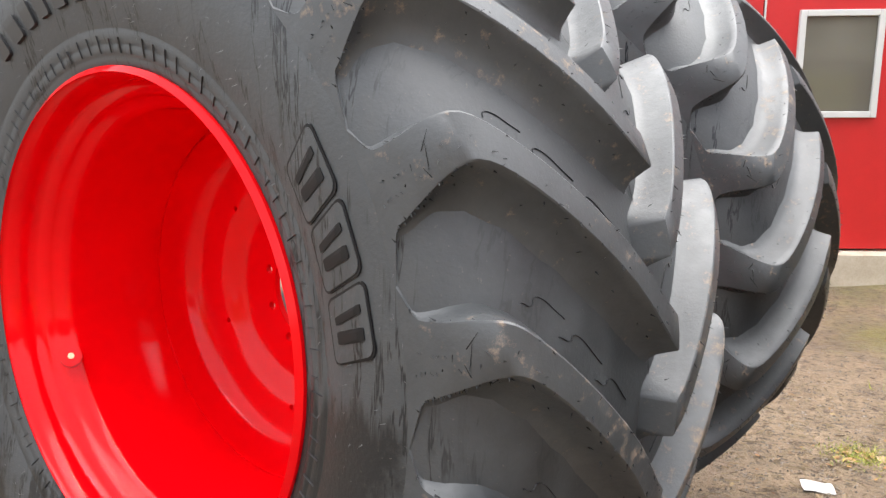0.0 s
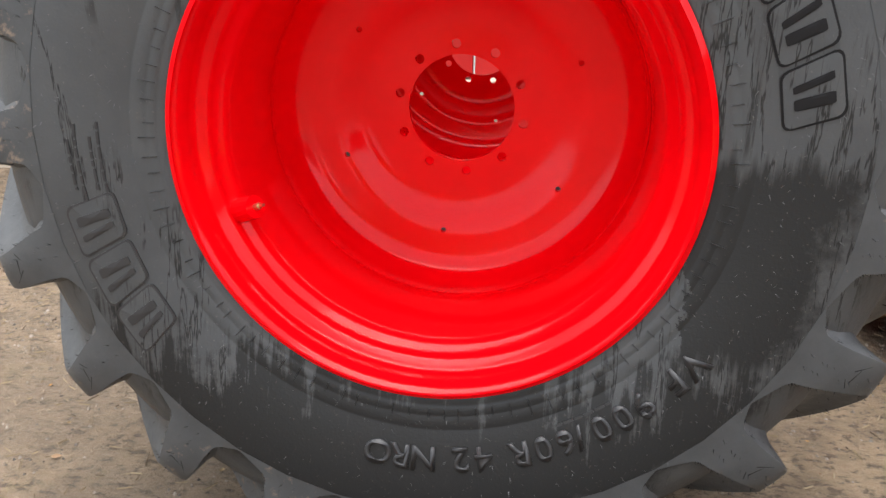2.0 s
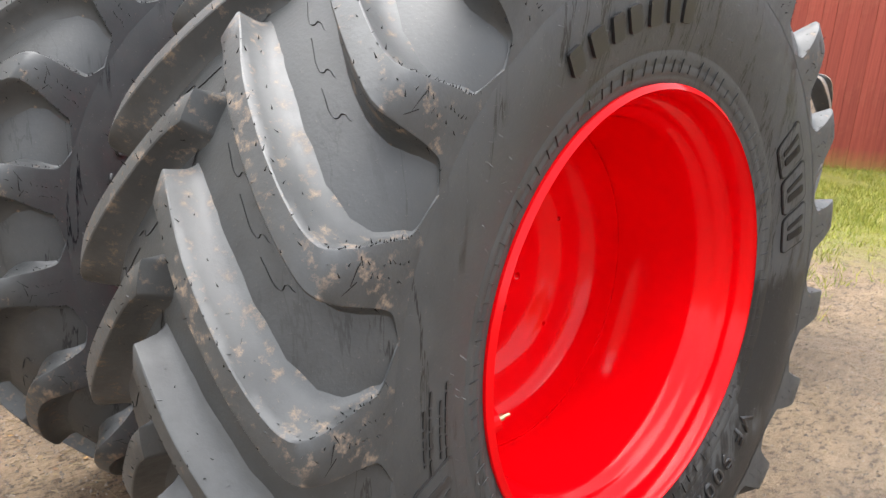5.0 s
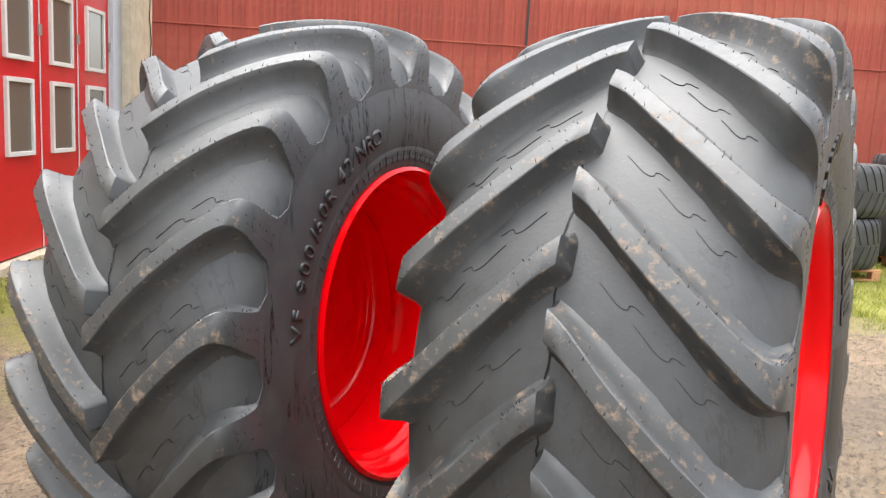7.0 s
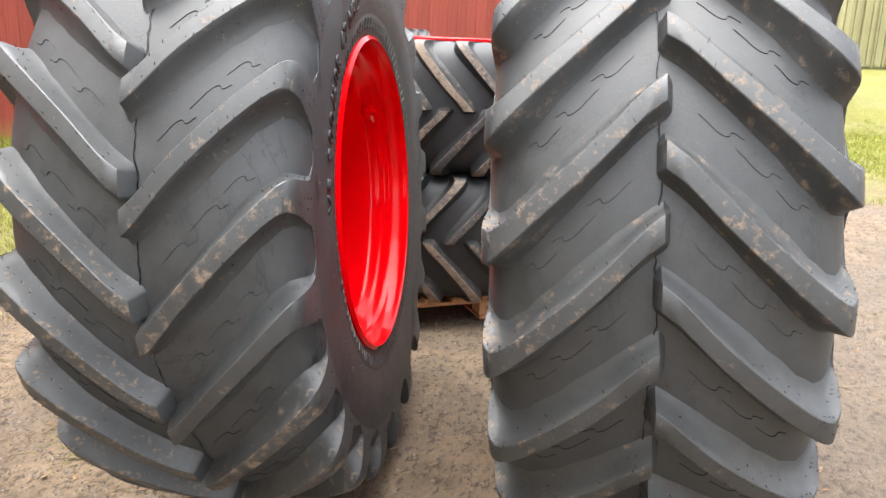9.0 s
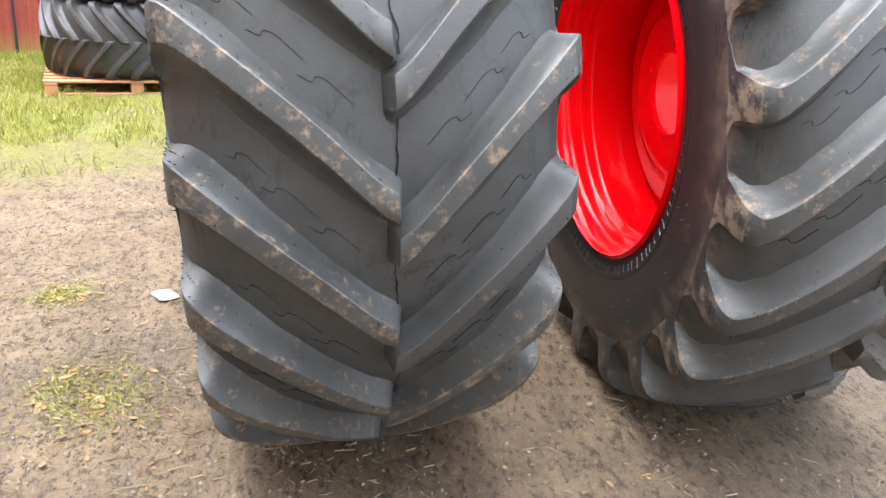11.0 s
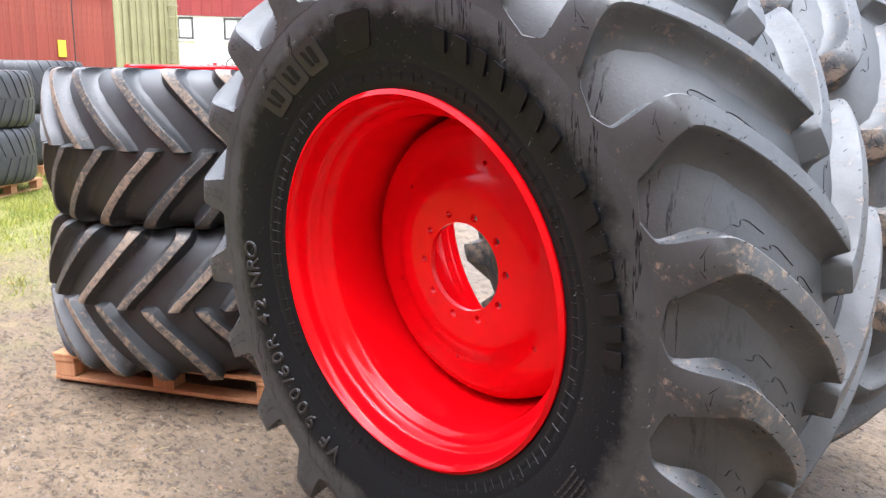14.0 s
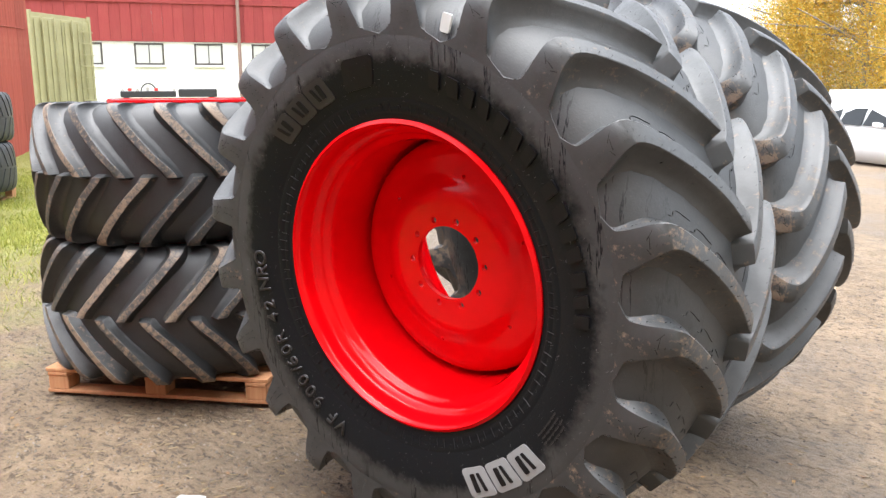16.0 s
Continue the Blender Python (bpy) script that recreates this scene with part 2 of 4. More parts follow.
PINE = boards("pallet_pine", (0.42, 0.19, 0.085), (0.56, 0.30, 0.15))


def blotchy(name, stops, scale, rough, bumpy):
    m = mat(name, stops[0][1], rough)
    n, l, b = nodes_of(m)
    f = noise_node(m, scale, 8, 0.65)
    g = noise_node(m, scale * 14, 4, 0.6)
    c = mixc(m, 0.25, ramp(m, f, stops), ramp(m, g, stops))
    l.new(c, b.inputs["Base Color"])
    u = bump(m, g, bumpy, 0.004)
    bump(m, f, bumpy, 0.01, u)
    return m


PLASTER = blotchy("white_plaster", [(0.3, (0.50, 0.47, 0.38)), (0.48, (0.72, 0.71, 0.66)), (0.7, (0.78, 0.77, 0.74))], 0.7, 0.85, 0.1)
CONCRETE = blotchy("concrete", [(0.3, (0.36, 0.30, 0.21)), (0.7, (0.56, 0.50, 0.40))], 4, 0.9, 0.3)
OLIVE = blotchy("olive_container_paint", [(0.3, (0.23, 0.215, 0.105)), (0.7, (0.34, 0.32, 0.17))], 1.5, 0.55, 0.1)
BARK = blotchy("bark", [(0.3, (0.10, 0.08, 0.06)), (0.7, (0.35, 0.33, 0.30))], 5, 0.9, 0.5)


def ground_material():
    m = mat("yard_dirt", (0.20, 0.14, 0.10), 0.9)
    n, l, b = nodes_of(m)
    big = noise_node(m, 0.55, 6, 0.6)
    mid = noise_node(m, 5, 8, 0.7)
    fine = noise_node(m, 70, 5, 0.7)
    c = ramp(m, mid, [(0.28, (0.125, 0.096, 0.073)), (0.5, (0.262, 0.212, 0.165)), (0.72, (0.395, 0.332, 0.265))])
    c = mixc(m, ramp(m, fine, [(0.35, grey(0.0)), (0.8, grey(0.55))]), c, (0.34, 0.28, 0.22))
    c = mixc(m, ramp(m, fine, [(0.25, grey(0.6)), (0.42, grey(0.0))]), c, (0.05, 0.035, 0.024))
    wet = ramp(m, big, [(0.47, grey(0.0)), (0.60, grey(0.8))])
    c = mixc(m, wet, c, (0.185, 0.155, 0.128))
    # crumbled earth, its relief put into the colour: small shaded hollows, pale crusts between
    crumb = noise_node(m, 26, 7, 0.72, "Object", (0.75, 1.25, 1))
    c = mixc(m, ramp(m, crumb, [(0.39, grey(0.8)), (0.49, grey(0.0))]), c, (0.065, 0.050, 0.038))
    c = mixc(m, ramp(m, crumb, [(0.60, grey(0.0)), (0.70, grey(0.4))]), c, (0.46, 0.40, 0.33))
    tc = n.new("ShaderNodeTexCoord")
    sep = n.new("ShaderNodeSeparateXYZ")
    l.new(tc.outputs["Object"], sep.inputs[0])
    d = math_node(m, "ADD", math_node(m, "MULTIPLY", sep.outputs["X"], 0.8), math_node(m, "MULTIPLY", sep.outputs["Y"], 0.6))
    d = math_node(m, "ADD", d, math_node(m, "MULTIPLY", math_node(m, "SUBTRACT", big, 0.5), 7.0))
    d = math_node(m, "ADD", d, math_node(m, "MULTIPLY", math_node(m, "SUBTRACT", mid, 0.5), 3.0))
    turf = ramp(m, math_node(m, "DIVIDE", d, 10.0), [(0.36, grey(0.0)), (0.56, grey(0.92))])
    green = ramp(m, fine, [(0.3, (0.09, 0.11, 0.014)), (0.5, (0.22, 0.25, 0.034)), (0.75, (0.34, 0.32, 0.07))])
    c = mixc(m, turf, c, green)
    moss = math_node(m, "MULTIPLY", ramp(m, noise_node(m, 1.7, 6, 0.7), [(0.60, grey(0.0)), (0.72, grey(0.6))]), ramp(m, fine, [(0.45, grey(0.0)), (0.6, grey(1.0))]))
    c = mixc(m, moss, c, (0.17, 0.17, 0.05))
    c = mixc(m, 1.0, c, (0.78, 0.695, 0.565), "MULTIPLY")
    l.new(c, b.inputs["Base Color"])
    l.new(mixc(m, wet, (0.85, 0.85, 0.85), (0.42, 0.42, 0.42)), b.inputs["Roughness"])
    # pressed furrows and smeared mud
    drag = noise_node(m, 9, 5, 0.65, "Object", (0.45, 1.5, 1))
    u = bump(m, fine, 0.9, 0.012)
    u = bump(m, drag, 0.9, 0.03, u)
    u = bump(m, crumb, 1.0, 0.032, u)
    bump(m, mid, 0.8, 0.05, u)
    return m


DIRT = ground_material()


def leafy(name, cols, trans=0.0):
    m = mat(name, cols[0], 0.7)
    n, l, b = nodes_of(m)
    geo = n.new("ShaderNodeNewGeometry")
    k = len(cols) - 1
    c = ramp(m, geo.outputs["Random Per Island"], [(i / k, col) for i, col in enumerate(cols)])
    l.new(c, b.inputs["Base Color"])
    if trans:
        tr = n.new("ShaderNodeBsdfTranslucent")
        mx = n.new("ShaderNodeMixShader")
        mx.inputs[0].default_value = trans
        l.new(c, tr.inputs["Color"])
        l.new(b.outputs[0], mx.inputs[1])
        l.new(tr.outputs[0], mx.inputs[2])
        l.new(mx.outputs[0], n["Material Output"].inputs["Surface"])
    return m


BIRCH = leafy("yellow_birch_leaves", [(0.46, 0.25, 0.025), (0.62, 0.38, 0.045), (0.50, 0.36, 0.06), (0.64, 0.46, 0.09), (0.26, 0.27, 0.07)], 0.45)
GREENTREE = leafy("green_leaves", [(0.07, 0.095, 0.045), (0.11, 0.14, 0.06), (0.19, 0.18, 0.06)], 0.4)
BLADES = leafy("grass_blades", [(0.09, 0.13, 0.013), (0.22, 0.25, 0.028), (0.32, 0.29, 0.05), (0.15, 0.20, 0.02)])
LITTER = leafy("fallen_leaves", [(0.22, 0.10, 0.04), (0.31, 0.18, 0.06), (0.14, 0.08, 0.045), (0.27, 0.20, 0.10), (0.10, 0.06, 0.035)])
STRAW = leafy("straw_and_twigs", [(0.20, 0.15, 0.09), (0.30, 0.235, 0.14), (0.08, 0.055, 0.036)])


# ---- mesh helpers ----
def mesh_of(name, verts, faces, material, smooth=False):
    me = bpy.data.meshes.new(name)
    me.from_pydata([tuple(v) for v in verts], [], faces)
    me.materials.append(material)
    if smooth:
        me.polygons.foreach_set("use_smooth", [True] * len(me.polygons))
    me.update()
    return me


def part_mesh(name, me, parent, label="", m=None):
    ob = new(name, me)
    ob.parent = parent
    if m is not None:
        ob.matrix_local = m
    if label:
        ob["label"] = label
    return ob


def part(name, bm, material, parent, label="", smooth=False):
    me = bpy.data.meshes.new(name)
    bm.to_mesh(me)
    bm.free()
    me.materials.append(material)
    if smooth:
        me.polygons.foreach_set("use_smooth", [True] * len(me.polygons))
    return part_mesh(name, me, parent, label)


def add_box(bm, lo, hi, bevel=0.0):
    c = [(a + b) / 2 for a, b in zip(lo, hi)]
    s = [abs(b - a) for a, b in zip(lo, hi)]
    g = bmesh.ops.create_cube(bm, size=1.0, matrix=Matrix.Translation(c) @ Matrix.Diagonal((*s, 1)))
    if bevel > 0:
        es = {e for v in g["verts"] for e in v.link_edges}
        bmesh.ops.bevel(bm, geom=list(es), offset=bevel, segments=1, affect="EDGES")
    return bm


def box(name, lo, hi, material, parent, label="", bevel=0.004):
    return part(name, add_box(bmesh.new(), lo, hi, bevel), material, parent, label)


def empty(name, m, label, category, group="", kind=""):
    ob = new(name)
    ob.empty_display_size = 0.1
    ob.matrix_world = m
    return tagged(ob, label, category, group, kind)


def revolve(profile, seg, closed=False):
    """Turns a profile of (axial y, radius) about the y axis."""
    verts, faces = [], []
    k = len(profile)
    for i in range(seg):
        a = 2 * math.pi * i / seg
        ca, sa = math.cos(a), math.sin(a)
        verts += [(r * ca, y, r * sa) for y, r in profile]
    for i in range(seg):
        j = (i + 1) % seg
        for q in range(k if closed else k - 1):
            w = (q + 1) % k
            faces.append((i * k + q, i * k + w, j * k + w, j * k + q))
    return verts, faces


# ---- ground height ----
def smooth01(a, b, v):
    t = min(1.0, max(0.0, (v - a) / (b - a)))
    return t * t * (3 - 2 * t)


def ground_z(x, y):
    near = 1 - smooth01(3.5, 8.0, math.hypot(x - 0.5, y - 1.0))
    slope = 0.055 * x - 0.054 * (y - 0.4)
    far = 0.12 * smooth01(4.0, 11.0, x * 0.8 + y * 0.35) + 1.1 * smooth01(14.0, 21.0, x * 0.93 - y * 0.36)
    dip = 0.05 * math.exp(-((x - 2.4) ** 2 + (y - 1.45) ** 2) / 1.1)
    return slope * near + far - dip


# ---- tyres ----
LUGS = 21
PITCH = 360.0 / LUGS
HALF = 0.4135
TOP = [(0.0, 1.083), (0.05, 1.085), (0.15, 1.081), (0.28, 1.066), (0.38, 1.045), (0.432, 1.022), (0.456, 0.985), (0.461, 0.93), (0.4592, 0.890), (0.4578, 0.862), (0.4564, 0.835)]
LOW = [(0.0, 1.02), (0.05, 1.02), (0.15, 1.015), (0.26, 1.0), (0.34, 0.975), (0.392, 0.945), (0.420, 0.915), (0.436, 0.893), (0.4440, 0.873), (0.4510, 0.855), (0.4556, 0.837)]
SWEEP = [0.0, 0.10, 0.36, 0.66, 0.88, 0.98, 1.0, 1.0, 1.0, 1.0, 1.0]
GROW1 = [0, 0, 0, 0, 0, 0.2, 0.8, 2.0, 3.0, 4.0, 9.5]
GROW2 = [0, 0, 0, 0, 0, 0.1, 0.1, 0.1, 0.2, 0.8, 4.0]
SLOPE1 = [2.2, 2.6, 3.8, 4.6, 4.6, 3.8, 2.8, 2.0, 1.5, 1.0, 0.5]
SLOPE2 = [1.7, 1.8, 1.9, 1.9, 1.8, 1.6, 1.4, 1.2, 1.0, 0.7, 0.4]
NARROW = [0.74, 0.74, 0.74, 0.75, 0.80, 0.86, 0.88, 0.88, 0.88, 0.88, 0.88]
SIDE = [(0.4556, 0.810), (0.4550, 0.78), (0.4505, 0.74), (0.438, 0.68), (0.424, 0.635), (0.4225, 0.631), (0.4235, 0.627), (0.416, 0.605), (0.4145, 0.601), (0.4155, 0.597), (0.411, 0.582), (0.4085, 0.578), (0.409, 0.574), (0.400, 0.556)]


def smooth_edges(me, deg):
    bm = bmesh.new()
    bm.from_mesh(me)
    bmesh.ops.recalc_face_normals(bm, faces=bm.faces)
    for f in bm.faces:
        f.smooth = True
    for e in bm.edges:
        if len(e.link_faces) == 2 and e.calc_face_angle(0) > radians(deg):
            e.smooth = False
    bm.to_mesh(me)
    bm.free()
    return me


# how each wheel's two tyre halves are set on the rim: scale and shift across, and the rim's half widths
EVEN = ((1.0, 1.0), 0.0, (HALF, HALF))
SET_A = ((0.957, 0.924), -0.015, (HALF, 0.390))
SET_B = ((0.902, 0.957), 0.015, (0.385, HALF))


def across(y, r, fit):
    """Where a point of the even tyre at y and radius r comes to lie: the tread half is scaled and shifted, the bead sits on its flange."""
    (k1, k2), c, (h1, h2) = fit
    tread = y * (k1 if y < 0 else k2) + c
    bead = y + HALF - h1 if y < 0 else y - HALF + h2
    t = min(1.0, max(0.0, (r - 0.60) / 0.22))
    return bead + (tread - bead) * t


def set_across(verts, fit):
    return [(x, across(y, math.hypot(x, z), fit), z) for x, y, z in verts]


def carcass_mesh(material, fit):
    half = [(y, r) for y, r in LOW if y > 0] + SIDE
    prof = [(-y, r) for y, r in reversed(half)] + half
    v, f = revolve(prof, 168)
    return smooth_edges(mesh_of("tyre", set_across(v, fit), f, material, True), 60)


FINE = 3


def finer(values):
    """A smooth run through the values with FINE rows to each step; points pass as tuples."""
    pts = [np.atleast_1d(np.array(v, float)) for v in values]
    pts = [2 * pts[0] - pts[1]] + pts + [2 * pts[-1] - pts[-2]]
    out = []
    for a, b, c, d in zip(pts, pts[1:], pts[2:], pts[3:]):
        for k in range(FINE):
            f = k / FINE
            out.append(b + 0.5 * (f * (c - a) + f * f * (2 * a - 5 * b + 4 * c - d) + f ** 3 * (3 * b - a - 3 * c + d)))
    out.append(pts[-2])
    return [tuple(float(q) for q in v) if len(v) > 1 else float(v[0]) for v in out]


def lug_mesh(hand, side, top_material, fit, flank=LUG_SIDE, width=4.7, swing=20.3):
    """One lug. hand: the way the lugs rake; side: -1 or 1, the shoulder that it runs to. Leading nose edge at angle 0."""
    verts, faces = [], []
    rows = list(zip(*(finer(v) for v in (TOP, LOW, SWEEP, GROW1, GROW2, SLOPE1, SLOPE2, NARROW))))
    n = len(rows)
    for (yt, rt), (yl, rl), sweep, g1, g2, k1, k2, slim in rows:
        a0 = swing * sweep
        w = width * slim
        b0, b1 = -g1, w + g2
        sec = [(b0 - k1, -0.08), (b0 - k1 * 0.62, 0.06), (b0 - k1 * 0.32, 0.28), (b0 - k1 * 0.10, 0.72), (b0, 0.965), (b0 + 0.22, 1.0), ((b0 + b1) / 2, 1.01), (b1 - 0.22, 1.0), (b1, 0.965), (b1 + k2 * 0.16, 0.70), (b1 + k2 * 0.42, 0.26), (b1 + k2 * 0.7, 0.06), (b1 + k2, -0.08)]
        for da, h in sec:
            y, r = yl + (yt - yl) * h, rl + (rt - rl) * h
            ang = radians(hand * (a0 + da))
            verts.append((r * math.cos(ang), side * y, r * math.sin(ang)))
    k = 13
    tops = set()
    for i in range(n - 1):
        for q in range(k - 1):
            if 4 <= q <= 7 and i < 6 * FINE:
                tops.add(len(faces))
            faces.append((i * k + q, i * k + q + 1, (i + 1) * k + q + 1, (i + 1) * k + q))
    # nose end, sloping down to the tread floor
    c0 = len(verts)
    for q in range(k):
        x, y, z = verts[q]
        r = math.hypot(x, z)
        low = min(1.0, 1.012 / r)
        verts.append((x * low, y - side * 0.020, z * low))
    for q in range(k - 1):
        faces.append((c0 + q, c0 + q + 1, q + 1, q))
    # vent hairs in rows along the faces and the top
    rnd = random.Random(5 + side)
    hairs = len(faces)
    for q, back in ((2, 0.35), (3, 0.5), (4.5, 0.5), (5.5, 0.5), (6.5, 0.5), (8.5, 0.4), (9, 0.6)):
        for u in range(26):
            i = (0.6 + u * 8.8 / 26 + (0.18 if q in (3, 5.5, 8.5) else 0.0)) * FINE
            if rnd.random() < 0.3:
                continue
            i0, q0 = int(i), int(q)
            a, b = verts[i0 * 13 + q0], verts[(i0 + 1) * 13 + q0 + 1]
            p = Vector(a).lerp(Vector(b), i - i0 if q0 != q else back)
            out = Vector((p.x, 0, p.z)).normalized()
            d = (out * rnd.uniform(0.2, 0.7) + Vector((rnd.gauss(0, 0.4), side * rnd.uniform(0.0, 0.7), rnd.gauss(0, 0.4) - 0.4))).normalized() * rnd.uniform(0.005, 0.013)
            w = d.orthogonal().normalized() * 0.0015
            v0 = len(verts)
            verts += [tuple(p - w), tuple(p + w), tuple(p + d)]
            faces.append((v0, v0 + 1, v0 + 2))
    # small moulded mark on the lug's end
    mid = (Vector(verts[6 * FINE * 13 + 6]) * 0.55 + Vector(verts[7 * FINE * 13 + 6]) * 0.45)
    er = Vector((mid.x, 0, mid.z)).normalized()
    et = Vector((-er.z, 0, er.x)) * hand
    for j, (dt, dr, turn) in enumerate(((0.0, 0.0, 0.2), (0.020, 0.004, 0.75), (-0.018, -0.012, -0.5), (0.006, -0.026, 0.35))):
        axis = et * math.cos(turn) + er * math.sin(turn)
        wide = (et * -math.sin(turn) + er * math.cos(turn)) * 0.0010
        c = mid + et * dt + er * dr + Vector((0, side * 0.0022, 0))
        v0 = len(verts)
        verts += [tuple(c - axis * 0.017 - wide), tuple(c + axis * 0.017 - wide * 0.3), tuple(c + axis * 0.017 + wide * 0.3), tuple(c - axis * 0.017 + wide)]
        faces.append((v0, v0 + 1, v0 + 2, v0 + 3))
    k = fit[0][0 if side < 0 else 1]
    me = mesh_of("lug", [(x, y * k + fit[1], z) for x, y, z in verts], faces, flank)
    me.materials.append(top_material)
    me.materials.append(WETBLACK)
    for i in tops:
        me.polygons[i].material_index = 1
    for i in range(hairs, len(faces)):
        me.polygons[i].material_index = 2
    return smooth_edges(me, 34)


def tread_point(hand, side, u, a):
    """A point on the tread floor u of the way to the shoulder (0 to 1), a degrees past the lug's leading nose edge."""
    x = u * 5
    i = min(4, int(x))
    t = x - i
    y = LOW[i][0] + (LOW[i + 1][0] - LOW[i][0]) * t
    r = LOW[i][1] + (LOW[i + 1][1] - LOW[i][1]) * t
    sw = 20.3 * (SWEEP[i] + (SWEEP[i + 1] - SWEEP[i]) * t)
    return r, y, sw + a


def floor_line_mesh(hand, side, fit):
    """Raised moulding lines in a tread pocket: three long strokes that end in a hook."""
    verts, faces = [], []

    def strip(pts, wid):
        base = len(verts)
        for q, (u, a) in enumerate(pts):
            for o, up in ((-wid, -0.001), (0, 0.0022), (wid, -0.001)):
                r, y, ang = tread_point(hand, side, u, a + o)
                g = radians(hand * ang)
                verts.append(((r + up) * math.cos(g), side * (y + o * 0.006), (r + up) * math.sin(g)))
        for q in range(len(pts) - 1):
            for e in (0, 1):
                i = base + q * 3 + e
                faces.append((i, i + 1, i + 4, i + 3))

    for u0, u1 in ((0.20, 0.37), (0.38, 0.54), (0.55, 0.71)):
        knots = [Vector((u1 + 0.019 * q + 0.017 * p, 9.3 - 0.77 * p, 0)) for q, p in ((-6.5, 0.1), (-6, 0), (-4, 0), (-1.5, -0.1), (0.0, 0.3), (0.5, 1.1), (0.1, 1.8), (0.6, 2.5), (1.6, 2.7), (2.3, 3.2), (2.4, 3.9))]
        curve = []
        for a, b, c, d in zip(knots, knots[1:], knots[2:], knots[3:]):
            for f in (0.0, 0.33, 0.67):
                curve.append(0.5 * (2 * b + (c - a) * f + (2 * a - 5 * b + 4 * c - d) * f * f + (3 * b - a - 3 * c + d) * f ** 3))
        strip([(p.x, p.y) for p in curve], 0.06)
    k = fit[0][0 if side < 0 else 1]
    return smooth_edges(mesh_of("moulding", [(x, y * k + fit[1], z) for x, y, z in verts], faces, MOULD), 50)


RIM_SIDE = [(-0.006, 0.548), (-0.002, 0.553), (0.004, 0.552), (0.010, 0.546), (0.022, 0.538), (0.050, 0.533), (0.072, 0.530), (0.080, 0.522), (0.088, 0.509), (0.102, 0.503), (0.112, 0.500), (0.122, 0.487), (0.138, 0.479), (0.150, 0.476)]
DISC = [(-0.010, 0.4735), (-0.012, 0.466), (0.030, 0.462), (0.066, 0.448), (0.088, 0.425), (0.097, 0.395), (0.099, 0.345), (0.103, 0.325), (0.114, 0.302), (0.127, 0.280), (0.134, 0.258), (0.136, 0.235), (0.136, 0.205), (0.136, 0.1405)]


def rim_mesh(fit):
    h1, h2 = fit[2]
    inner = [(-h1 + y, r) for y, r in RIM_SIDE] + [(0.0, 0.473)] + [(h2 - y, r) for y, r in reversed(RIM_SIDE)]
    out = [(h2 - 0.003, 0.561), (h2 - 0.018, 0.561), (h2 - 0.05, 0.545), (0.25, 0.505), (0.22, 0.486), (-0.22, 0.486), (-0.25, 0.505), (-h1 + 0.05, 0.545), (-h1 + 0.018, 0.561), (-h1 + 0.003, 0.561)]
    v, f = revolve(inner + out, 192, True)
    return smooth_edges(mesh_of("rim", v, f, RED, True), 55)


def disc_mesh(bolt0, hole0):
    """Dished disc with ten bolt holes and six small holes cut through it."""
    solid = DISC + [(y + 0.018, r) for y, r in reversed(DISC[1:])]
    v, f = revolve(solid, 120, True)
    me = mesh_of("disc", v, f, RED, True)
    bm = bmesh.new()
    bm.from_mesh(me)
    bmesh.ops.recalc_face_normals(bm, faces=bm.faces)
    bm.to_mesh(me)
    bm.free()
    cut = bmesh.new()
    for count, start, rad, size in ((10, bolt0, 0.168, 0.0125), (6, hole0, 0.331, 0.0075)):
        for i in range(count):
            a = radians(start + 360 * i / count)
            m = Matrix.Translation((rad * math.cos(a), 0.12, rad * math.sin(a))) @ Matrix.Rotation(radians(90), 4, "X")
            bmesh.ops.create_cone(cut, cap_ends=True, segments=14, radius1=size, radius2=size, depth=0.2, matrix=m)
    cm = bpy.data.meshes.new("cutter")
    cut.to_mesh(cm)
    cut.free()
    a, b = new("disc_blank", me), new("cutter", cm)
    mod = a.modifiers.new("holes", "BOOLEAN")
    mod.object, mod.operation, mod.solver = b, "DIFFERENCE", "EXACT"
    dg = bpy.context.evaluated_depsgraph_get()
    done = bpy.data.meshes.new_from_object(a.evaluated_get(dg))
    bpy.data.objects.remove(a)
    bpy.data.objects.remove(b)
    if not done.materials:
        done.materials.append(RED)
    return smooth_edges(done, 35)


SIDES = ((-1, -1), (-1, 1), (1, -1), (1, 1))


def kit(material, tops, fit, flank=LUG_SIDE):
    """All the shared meshes of one make of tyre: carcass, lugs by soiling, moulding lines, rim."""
    lugs = [{hs: lug_mesh(*hs, top, fit, flank) for hs in SIDES} for top in tops]
    return carcass_mesh(material, fit), lugs, {hs: floor_line_mesh(*hs, fit) for hs in SIDES}, rim_mesh(fit), fit


KIT_A = kit(RUBBER_LOW, (LUG_TOP, LUG_WORN), SET_A, LUG_SIDE_SOILED)
KIT_B = kit(RUBBER_BEAD, (LUG_TOP, LUG_WORN), SET_B)
KIT_MUDDY = kit(RUBBER_DARK, (LUG_MUDDY, LUG_MUDDY), EVEN, LUG_DARK)
KIT_OLD = kit(RUBBER, (LUG_TOP, LUG_TOP), EVEN)
DISC_A, DISC_B = disc_mesh(-12, 23.4), disc_mesh(-1, 41.8)


